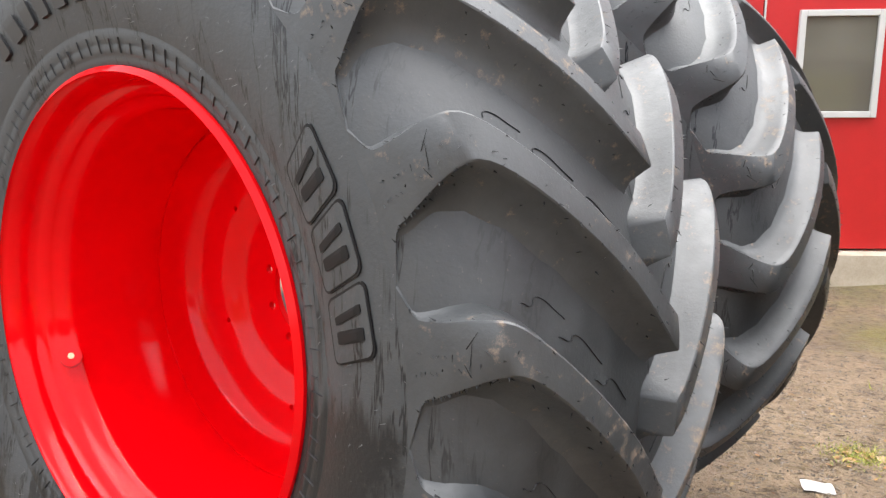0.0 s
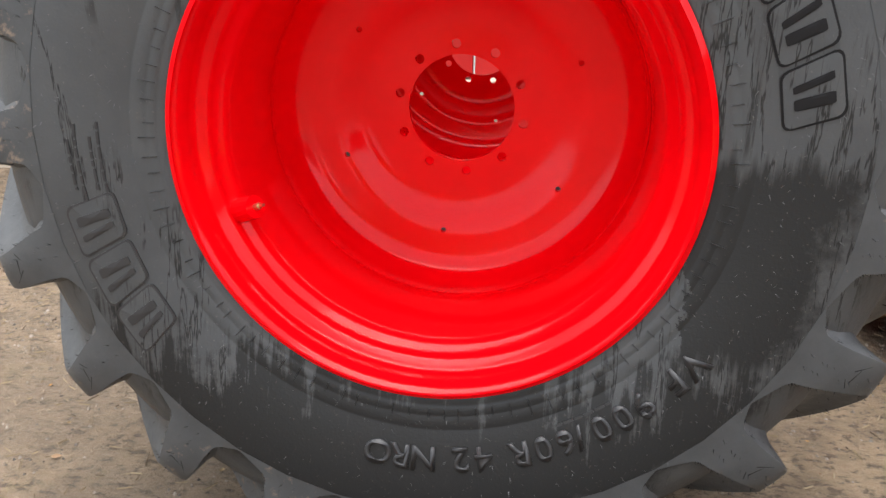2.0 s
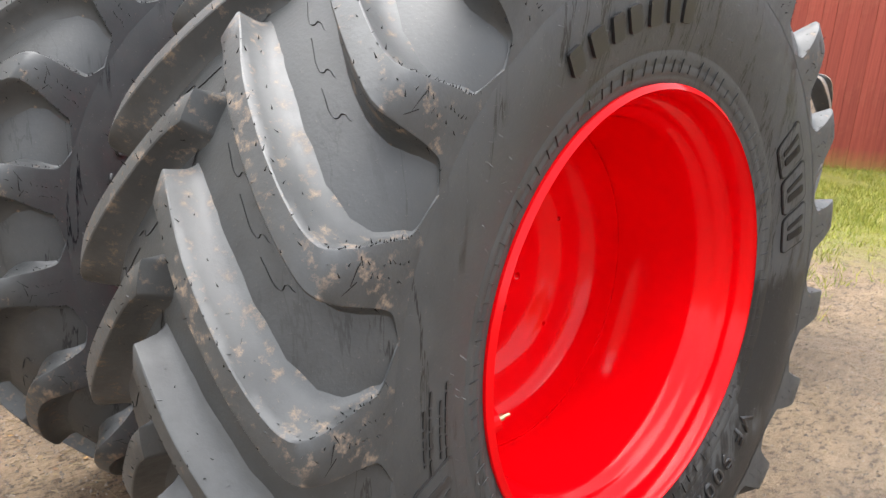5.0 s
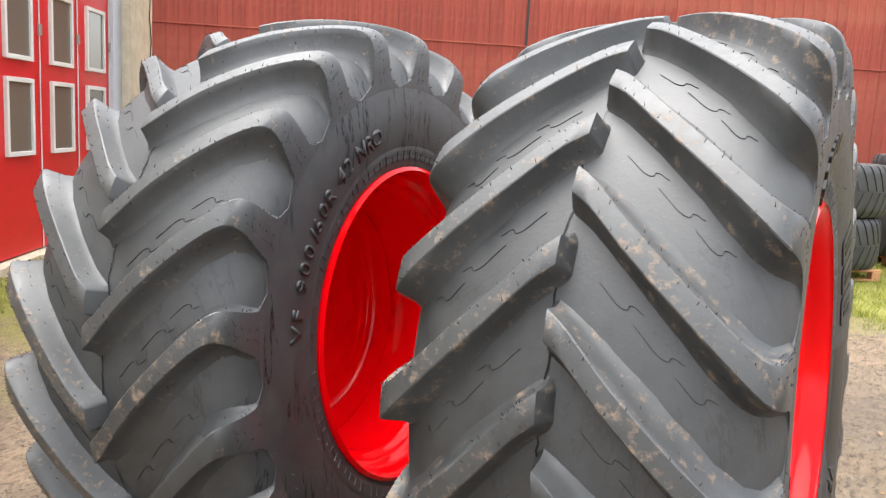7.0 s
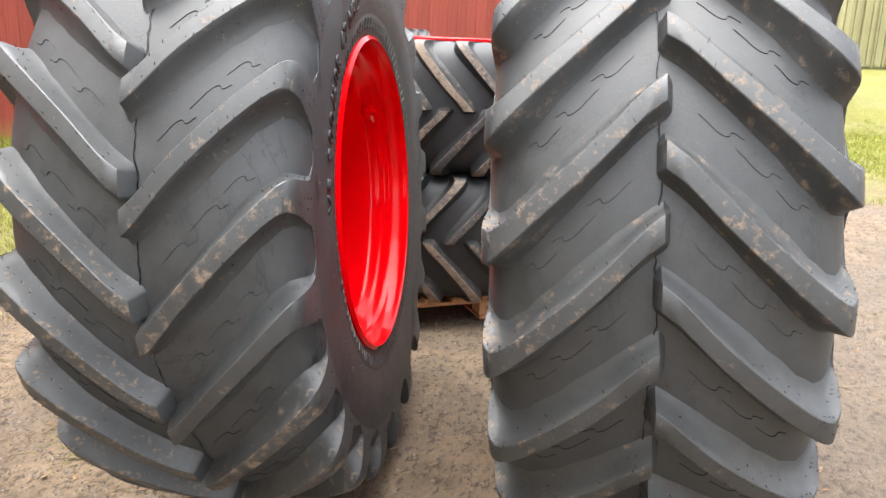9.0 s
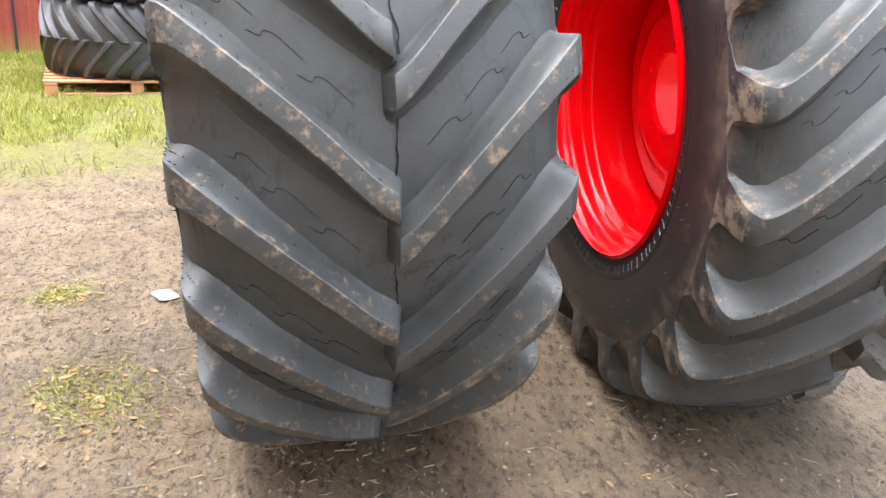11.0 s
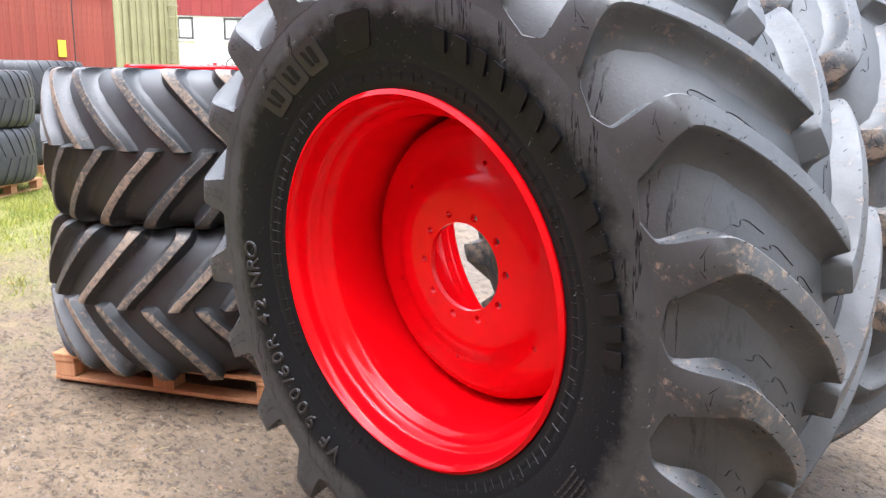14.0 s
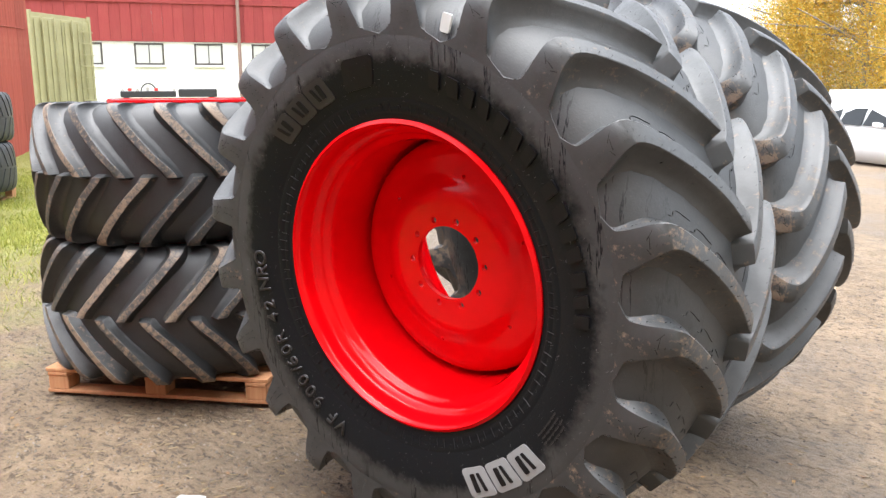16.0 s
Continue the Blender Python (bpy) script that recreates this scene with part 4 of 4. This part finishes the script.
# barn of upright boards: local x along the wall, camera side is local -y
BARN_DEG = math.degrees(math.atan2(-12.6, 10))
barn = empty("barn", at_line(6.0, 9.3, BARN_DEG), "long barn wall of weathered red upright boards", "building", kind="structure")
box("wall", (-0.29, 0.03, -0.4), (17.05, 0.4, 5.4), BARN, barn)
box("footing", (-0.29, -0.02, -0.5), (16.9, 0.028, 0.06), CONCRETE, barn)
rb = random.Random(11)
x = -0.29
BOARD = {}
while x < 16.8:
    w = rb.choice((0.16, 0.18, 0.21))
    if w not in BOARD:
        bm = add_box(bmesh.new(), (-w / 2 + 0.0012, -0.011, 0), (w / 2 - 0.0012, 0.011, 5.3), 0.0015)
        me = bpy.data.meshes.new("board")
        bm.to_mesh(me)
        bm.free()
        me.materials.append(BARN)
        BOARD[w] = me
    part_mesh("board", BOARD[w], barn, "", pose(x + w / 2, 0.016 - rb.uniform(0, 0.006), 0.07 + rb.uniform(-0.01, 0.02)))
    x += w
for z, x0, x1 in ((3.02, -0.28, 16.8), (0.95, 0.2, 4.4)):
    box("batten", (x0, -0.012, z), (x1, 0.003, z + 0.022), BARN, barn)
# solid dark strips on the boards: the door gaps' shade put into colour
for x0 in (5.2, 15.4):
    box("door_gap_strip", (x0, -0.004, 0.06), (x0 + 0.04, 0.012, 4.6), DARK, barn, "dark strip for the shaded gap beside a barn door")
box("yellow_sign", (14.82, -0.03, 1.80), (15.08, -0.012, 2.12), mat("yellow_sign_paint", (0.75, 0.55, 0.03), 0.5), barn, "small yellow sign plate")

# far building: white plaster below, dark red boards above
far = empty("far_building", at_line(36.6, -19.0, -121), "long building with white plaster below and dark red boards above", "building", kind="structure")
box("wall", (-22, 0, -1), (27, 8, 4.22), PLASTER, far, "stained white plaster wall")
for i in range(-43, 54):
    x0 = i * 0.5
    box("cladding", (x0, -0.10 - 0.02 * (i % 2), 4.23), (x0 + 0.497, 0.1, 9.5), DARKRED, far, bevel=0.01)
box("roof", (-22.5, -0.6, 9.52), (27.5, 9, 9.8), STEEL, far)
box("seam_rail", (-22, -0.17, 6.1), (27, -0.125, 6.2), DARKRED, far)
for i in range(-6, 10):
    x0 = -0.95 + 2.9 * i
    framed_window(far, x0, x0 + 1.42, 3.08, 4.16, -0.01, DARKFRAME, 0.09, 1, SKYPANE)
    box("window_sill", (x0 - 0.08, -0.12, 2.97), (x0 + 1.50, -0.002, 3.07), PLASTER, far)
for x0 in (4.2, 17.5, -10.5):
    bm = bmesh.new()
    bmesh.ops.create_cone(bm, cap_ends=True, segments=10, radius1=0.09, radius2=0.09, depth=9, matrix=Matrix.Translation((x0, -0.3, 5.6)))
    part("downpipe", bm, RUSTPIPE, far, "brownish grey downpipe")

# shipping container, doors towards the yard
cz = ground_z(20.5, -6.5) - 0.10
cont = empty("shipping_container", pose(19.95, -5.55, cz, 0, 0, -63), "olive green steel shipping container with locking bars", "container")
box("body", (0, 0.06, 0.0), (2.44, 6.0, 2.62), OLIVE, cont)
for i in range(2):
    x0 = 0.06 + 1.17 * i
    leaf_door = part("container_door", add_box(bmesh.new(), (x0, 0.0, 0.14), (x0 + 1.14, 0.055, 2.5), 0.01), OLIVE, cont)
    for k in range(4):
        box("door_rib", (x0 + 0.08 + 0.27 * k, -0.03, 0.2), (x0 + 0.2 + 0.27 * k, -0.001, 2.44), OLIVE, leaf_door)
    for k in range(2):
        bm = bmesh.new()
        bmesh.ops.create_cone(bm, cap_ends=True, segments=8, radius1=0.022, radius2=0.022, depth=2.4, matrix=Matrix.Translation((x0 + 0.35 + 0.45 * k, -0.06, 1.32)))
        part("locking_bar", bm, OLIVE, leaf_door, "upright locking bar")
for k in range(7):
    box("rung", (1.75, -0.13, 0.35 + 0.31 * k), (2.35, -0.10, 0.38 + 0.31 * k), OLIVE, cont)
for k in range(22):
    box("side_rib", (-0.035, 0.15 + 0.26 * k, 0.16), (-0.001, 0.28 + 0.26 * k, 2.46), OLIVE, cont)
for xx in (0.0, 2.36):
    box("corner_post", (xx, -0.02, 0), (xx + 0.08, 0.058, 2.66), OLIVE, cont)


# low farm implement lying by the far wall
gear = empty("farm_implement", pose(25.6, -12.9, ground_z(25.6, -12.9), 0, 0, 58), "dark steel farm implement with red ends and a hose arch", "implement")
# first box stands for a separate low box, not the implement's own beam
box("beam", (-1.7, -0.15, 0.30), (-0.32, 0.15, 0.60), DARK, gear, bevel=0.03)
box("beam", (-0.24, -0.15, 0.30), (1.7, 0.15, 0.53), DARK, gear, bevel=0.03)
for xx in (0.38, 1.30):
    box("bracket", (xx, -0.1, 0.532), (xx + 0.14, 0.1, 0.63), RED_DOOR, gear, "red bracket")
for xx, zz in ((-0.22, 0.60), (0.70, 0.66), (1.05, 0.61), (1.56, 0.60)):
    box("hydraulic_block", (xx, -0.08, 0.532), (xx + 0.10, 0.08, zz), STEEL, gear, "grey hydraulic block")
for xx in (-1.6, 1.4):
    box("foot", (xx, -0.2, 0.0), (xx + 0.2, 0.2, 0.298), DARK, gear)
bm = bmesh.new()
for i in range(8):
    a0, a1 = math.pi * i / 8, math.pi * (i + 1) / 8
    p, q = Vector((0.72 + 0.26 * math.cos(a0), 0, 0.5 + 0.30 * math.sin(a0))), Vector((0.72 + 0.26 * math.cos(a1), 0, 0.5 + 0.30 * math.sin(a1)))
    d = q - p
    bmesh.ops.create_cone(bm, cap_ends=True, segments=6, radius1=0.025, radius2=0.025, depth=d.length * 1.1, matrix=Matrix.Translation((p + q) / 2) @ d.to_track_quat("Z", "Y").to_matrix().to_4x4())
part("hose", bm, BLACKPLASTIC, gear, "black hose arch")


# ---- parked car and van ----
def hull(name, stations, material, parent, label="", bevel=0.04, belly=-0.3):
    """Lofts cross-sections (x, half width low, half width high, z low, z high) along x."""
    bm = bmesh.new()
    rings = []
    for x, wl, wh, zl, zh in stations:
        rings.append([bm.verts.new(p) for p in ((x, -wl, zl), (x, -(wl + (wh - wl) * belly), zl + (zh - zl) * 0.55), (x, -wh, zh), (x, wh, zh), (x, wl + (wh - wl) * belly, zl + (zh - zl) * 0.55), (x, wl, zl))])
    for a, b in zip(rings, rings[1:]):
        for i in range(6):
            j = (i + 1) % 6
            bm.faces.new((a[i], a[j], b[j], b[i]))
    bm.faces.new(rings[0][::-1])
    bm.faces.new(rings[-1])
    bmesh.ops.recalc_face_normals(bm, faces=bm.faces)
    bmesh.ops.bevel(bm, geom=list(bm.edges), offset=bevel, segments=2, affect="EDGES", clamp_overlap=True)
    return part(name, bm, material, parent, label, True)


def car(m):
    c = empty("car", m, "white family car parked on the yard, dark windows", "car")
    hull("body", [(-2.3, 0.75, 0.70, 0.45, 0.85), (-2.1, 0.88, 0.82, 0.32, 1.0), (-1.2, 0.92, 0.86, 0.26, 1.02), (1.0, 0.92, 0.86, 0.26, 0.99), (2.0, 0.88, 0.78, 0.30, 0.86), (2.3, 0.70, 0.60, 0.42, 0.70)], CARWHITE, c)
    hull("roof", [(-2.05, 0.78, 0.58, 0.98, 1.08), (-1.75, 0.80, 0.60, 0.99, 1.44), (-1.0, 0.82, 0.64, 1.0, 1.54), (0.2, 0.82, 0.62, 0.98, 1.50), (0.75, 0.80, 0.60, 0.98, 1.28), (1.25, 0.78, 0.58, 0.94, 1.0)], CARWHITE, c, bevel=0.03, belly=0.55)
    for sgn in (-1, 1):
        for x0, x1, t0, t1 in ((-1.72, -1.12, 1.30, 1.42), (-1.06, -0.28, 1.43, 1.44), (-0.22, 0.62, 1.42, 1.22)):
            bm = bmesh.new()
            k = [(x0, 1.06), (x1, 1.05), (x1 - (0.06 if x1 > 0 else 0), t1), (x0 + 0.08, t0)]
            vs = [bm.verts.new((x, sgn * (0.845 - 0.41 * (z - 1.0)), z)) for x, z in k] + [bm.verts.new((x, sgn * (0.80 - 0.41 * (z - 1.0)), z)) for x, z in k]
            bm.faces.new(vs[:4])
            bm.faces.new(vs[4:][::-1])
            for i in range(4):
                bm.faces.new((vs[i], vs[(i + 1) % 4], vs[4 + (i + 1) % 4], vs[4 + i]))
            bmesh.ops.recalc_face_normals(bm, faces=bm.faces)
            part("side_window", bm, CARGLASS, c, "dark side window")
        hull("mirror", [(0.42, 0.08, 0.07, 1.03, 1.16), (0.60, 0.07, 0.06, 1.04, 1.14)], CARWHITE, c, bevel=0.01).location = (0, sgn * 0.98, 0)
        box("door_handle", (-0.45, sgn * 0.93, 0.90), (-0.28, sgn * 0.945, 0.93), CARWHITE, c)
        for x0 in (-1.42, 1.38):
            v, f = revolve([(-0.1, 0.2), (-0.11, 0.30), (-0.08, 0.335), (0.08, 0.335), (0.11, 0.30), (0.1, 0.2)], 28, True)
            ty = part_mesh("car_wheel", mesh_of("car_wheel", v, f, BLACKPLASTIC, True), c, "black tyre", pose(x0, sgn * 0.80, 0.335))
            v, f = revolve([(-0.02, 0.0), (-0.05, 0.06), (-0.04, 0.19), (0.0, 0.2), (0.04, 0.19), (0.05, 0.06), (0.02, 0.0)], 20)
            part_mesh("hub", mesh_of("hub", v, f, STEEL, True), ty, "grey wheel hub", pose(0, sgn * 0.06, 0))
    return c


car(pose(2.06, -16.6, -0.2, 0, 0, 139.4))
van = empty("van", pose(4.9 - 2.0 - 0.45, -22.0 - 0.7 + 1.3, -0.20, 0, 0, 146), "white box van parked behind a car", "van")
hull("body", [(-2.8, 0.95, 0.90, 0.35, 1.86), (1.6, 0.95, 0.90, 0.35, 1.86), (2.1, 0.95, 0.80, 0.35, 1.7), (2.6, 0.92, 0.8, 0.35, 1.2), (3.0, 0.85, 0.75, 0.4, 1.0)], CARWHITE, van, bevel=0.08)
for x0 in (-1.9, 2.0):
    for sgn in (-1, 1):
        v, f = revolve([(-0.1, 0.05), (-0.11, 0.30), (-0.08, 0.35), (0.08, 0.35), (0.11, 0.30), (0.1, 0.05)], 24)
        part_mesh("van_wheel", mesh_of("van_wheel", v, f, BLACKPLASTIC, True), van, "", pose(x0, sgn * 0.82, 0.35))


# ---- trees ----
def limb(verts, faces, a, b, ra, rb2, seg=7):
    d = (b - a).normalized()
    u = d.orthogonal().normalized()
    w = d.cross(u)
    k = len(verts)
    for p, r in ((a, ra), (b, rb2)):
        for i in range(seg):
            t = 2 * math.pi * i / seg
            verts.append(p + (u * math.cos(t) + w * math.sin(t)) * r)
    for i in range(seg):
        j = (i + 1) % seg
        faces.append((k + i, k + j, k + seg + j, k + seg + i))


def weeping_tree(x, y, height, spread, leaf_mat, seed, label, leaves=5200, droop=1.0):
    rnd = random.Random(seed)
    z0 = ground_z(x, y)
    t = empty("tree", pose(x, y, z0), label, "tree", "autumn trees")
    verts, faces = [], []
    pts = [Vector((rnd.uniform(-0.15, 0.15) * i, rnd.uniform(-0.15, 0.15) * i, height * 0.16 * i - 0.3)) for i in range(7)]
    for i in range(6):
        limb(verts, faces, pts[i], pts[i + 1], 0.26 * (1 - i / 7), 0.26 * (1 - (i + 1) / 7))
    tips = []
    for i in range(34):
        h = rnd.uniform(0.14, 0.98) ** 1.25
        k = min(5, int(h * 6))
        a = pts[k].lerp(pts[k + 1], h * 6 - k)
        ang = rnd.uniform(0, 2 * math.pi)
        ln = spread * rnd.uniform(0.45, 1.0) * (1.15 - 0.7 * abs(h - 0.45))
        b = a + Vector((math.cos(ang) * ln, math.sin(ang) * ln, rnd.uniform(0.1, 0.9) * ln * 0.5))
        limb(verts, faces, a, b, 0.07, 0.02, 5)
        tips.append((a, b))
    part_mesh("trunk", mesh_of("trunk", verts, faces, BARK, True), t, "pale forked trunk")
    lv, lf = [], []
    strands = leaves // 26
    for i in range(strands):
        a, b = rnd.choice(tips)
        p = a.lerp(b, rnd.uniform(0.25, 1.05)) + Vector((rnd.gauss(0, 0.35), rnd.gauss(0, 0.35), rnd.gauss(0, 0.3)))
        drop = rnd.uniform(0.6, 2.4) * droop
        sway = Vector((rnd.uniform(-0.2, 0.2), rnd.uniform(-0.2, 0.2), -1)) * drop
        for q in range(26):
            c = p + sway * (q / 26) + Vector((rnd.gauss(0, 0.10), rnd.gauss(0, 0.10), rnd.gauss(0, 0.08)))
            n = Vector((rnd.gauss(0, 1), rnd.gauss(0, 1), rnd.gauss(0, 1))).normalized()
            u = n.orthogonal().normalized()
            w = n.cross(u)
            sz = rnd.uniform(0.025, 0.055)
            k = len(lv)
            lv += [c - u * sz, c - w * sz * 0.6, c + u * sz * 1.1, c + w * sz * 0.6]
            lf.append((k, k + 1, k + 2, k + 3))
    part_mesh("crown", mesh_of("crown", lv, lf, leaf_mat), t, "thinning crown of hanging leaves")


for tx, ty2, th, ts, seed in ((2.5, -30, 9, 3.6, 1), (6.5, -32, 10, 3.8, 2), (-2.2, -33, 10, 4.0, 5), (10.2, -34, 9, 3.6, 6), (4.5, -36, 10, 4.0, 9)):
    weeping_tree(tx, ty2, th, ts, BIRCH, seed, "tall birch with hanging yellow autumn leaves", 48000, 1.9)
for tx, ty2, th, ts, seed in ((-1.0, -44, 9, 5.0, 7), (5.5, -46, 9, 5.0, 8), (11.5, -45, 9, 5.0, 10), (2.2, -40, 8, 4.6, 12), (8.5, -41, 8, 4.6, 13)):
    weeping_tree(tx, ty2, th, ts, GREENTREE, seed, "leafy green tree behind the yard", 20000, 1.4)


# ---- grass, fallen leaves and litter ----
def scatter(name, count, place, build, material, label, category, seed):
    rnd = random.Random(seed)
    verts, faces = [], []
    for i in range(count):
        p = place(rnd)
        if p is None:
            continue
        build(rnd, Vector((p[0], p[1], ground_z(*p) + bumps(*p))), verts, faces)
    ob = new(name, mesh_of(name, verts, faces, material))
    return tagged(ob, label, category, kind="stuff")


def turf(x, y):
    return 0.8 * x + 0.6 * y + 2.4 * noise.noise(Vector((x * 0.6, y * 0.6, 3.0))) + 1.2 * noise.noise(Vector((x * 2.2, y * 2.2, 7.0)))


def grass_place(rnd):
    x, y = rnd.uniform(-2, 15), rnd.uniform(-5, 9)
    d = turf(x, y)
    if d < 4.0 or 0.8 * x + 0.62 * y > 12.2:
        return None
    if d < 6.0 and rnd.random() > (d - 4.0) / 2.0:
        return None
    if noise.noise(Vector((x * 1.3, y * 1.3, 11.0))) + 0.5 * noise.noise(Vector((x * 4.1, y * 4.1, 2.0))) < rnd.uniform(-0.45, 0.05):
        return None
    return x, y


def blade(rnd, p, verts, faces):
    for q in range(3):
        a = rnd.uniform(0, 2 * math.pi)
        h = rnd.uniform(0.03, 0.10)
        o = Vector((rnd.gauss(0, 0.025), rnd.gauss(0, 0.025), -0.005))
        w = Vector((math.cos(a), math.sin(a), 0)) * 0.004
        tip = Vector((rnd.gauss(0, 0.035), rnd.gauss(0, 0.035), h))
        k = len(verts)
        verts += [p + o - w, p + o + w, p + o + tip]
        faces.append((k, k + 1, k + 2))


def yard_place(rnd):
    x, y = rnd.uniform(-4.5, 6), rnd.uniform(-3, 6)
    if rnd.random() < 0.35:
        x, y = rnd.gauss(-0.3, 1.6), rnd.gauss(2.6, 0.9)
    return x, y


def fallen(rnd, p, verts, faces):
    a = rnd.uniform(0, 2 * math.pi)
    sz = rnd.uniform(0.006, 0.018) * (1.6 if rnd.random() < 0.07 else 1.0)
    u = Vector((math.cos(a), math.sin(a), rnd.uniform(-0.3, 0.3))) * sz
    w = Vector((-math.sin(a), math.cos(a), rnd.uniform(-0.3, 0.3))) * sz * 0.6
    c = p + Vector((0, 0, 0.008))
    k = len(verts)
    verts += [c - u, c - w - u * 0.2, c - w * 0.8 + u * 0.4, c + u * 1.1, c + w * 0.8 + u * 0.4, c + w - u * 0.2, c + Vector((0, 0, -0.004))]
    faces += [(k + i, k + (i + 1) % 6, k + 6) for i in range(6)]


def straw(rnd, p, verts, faces):
    a = rnd.uniform(0, 2 * math.pi)
    ln = rnd.uniform(0.005, 0.022) * (2.0 if rnd.random() < 0.06 else 1.0)
    u = Vector((math.cos(a), math.sin(a), rnd.uniform(-0.08, 0.08))) * ln
    w = Vector((-math.sin(a), math.cos(a), 0)) * rnd.uniform(0.0008, 0.002)
    c = p + Vector((0, 0, 0.006))
    k = len(verts)
    verts += [c - u - w, c - u + w, c + u + w, c + u - w, c + Vector((0, 0, 0.004)) - u, c + Vector((0, 0, 0.004)) + u]
    faces += [(k, k + 4, k + 5, k + 3), (k + 4, k + 1, k + 2, k + 5)]


def pebble(rnd, p, verts, faces):
    sz = rnd.uniform(0.003, 0.011)
    k = len(verts)
    verts.append(p + Vector((0, 0, sz * rnd.uniform(0.5, 0.9))))
    for i in range(6):
        a = i * math.pi / 3 + rnd.uniform(-0.3, 0.3)
        verts.append(p + Vector((math.cos(a) * sz * rnd.uniform(0.7, 1.3), math.sin(a) * sz * rnd.uniform(0.7, 1.3), -0.004)))
    faces.extend((k, k + 1 + i, k + 1 + (i + 1) % 6) for i in range(6))


CLODS = leafy("earth_clods", [(0.05, 0.04, 0.032), (0.14, 0.115, 0.09), (0.27, 0.23, 0.19), (0.09, 0.072, 0.058)])
scatter("grass", 120000, grass_place, blade, BLADES, "short yellow-green autumn grass", "grass", 21)


def moss_place(rnd):
    cx, cy, r = rnd.choice(((0.05, 2.50, 0.11), (0.22, 2.66, 0.10), (1.0, 2.85, 0.07)))
    return rnd.gauss(cx, r), rnd.gauss(cy, r)


def low_blade(rnd, p, verts, faces):
    a = rnd.uniform(0, 2 * math.pi)
    w = Vector((math.cos(a), math.sin(a), 0)) * 0.0022
    tip = Vector((rnd.gauss(0, 0.014), rnd.gauss(0, 0.014), rnd.uniform(0.006, 0.024)))
    k = len(verts)
    verts += [p - w, p + w, p + tip]
    faces.append((k, k + 1, k + 2))


scatter("grass_tufts", 2600, moss_place, low_blade, BLADES, "sparse low grass tufts in the trodden mud", "grass", 31)
scatter("leaf_clump", 170, moss_place, fallen, LITTER, "small clump of brown fallen leaves", "leaves", 32)
scatter("leaf_litter", 850, yard_place, fallen, LITTER, "small orange and brown fallen leaves", "leaves", 22)
scatter("straw_litter", 9000, yard_place, straw, STRAW, "scattered straw and thin twigs", "straw", 23)
scatter("clods", 30000, yard_place, pebble, CLODS, "crumbs of earth and small stones", "clods", 24)
bm = bmesh.new()
add_box(bm, (-0.06, -0.045, 0), (0.06, 0.045, 0.003))
bmesh.ops.subdivide_edges(bm, edges=list(bm.edges), cuts=3, use_grid_fill=True)
for v in bm.verts:
    v.co.z += 0.006 * math.sin(v.co.x * 40) * math.cos(v.co.y * 55)
me = bpy.data.meshes.new("paper_scrap")
bm.to_mesh(me)
bm.free()
me.materials.append(SCRAP)
scrap = tagged(new("paper_scrap", me), "crumpled white paper scrap on the mud", "paper")
scrap.matrix_world = pose(0.93, 2.40, ground_z(0.93, 2.40) + bumps(0.93, 2.40) + 0.006, 0, 0, 25)
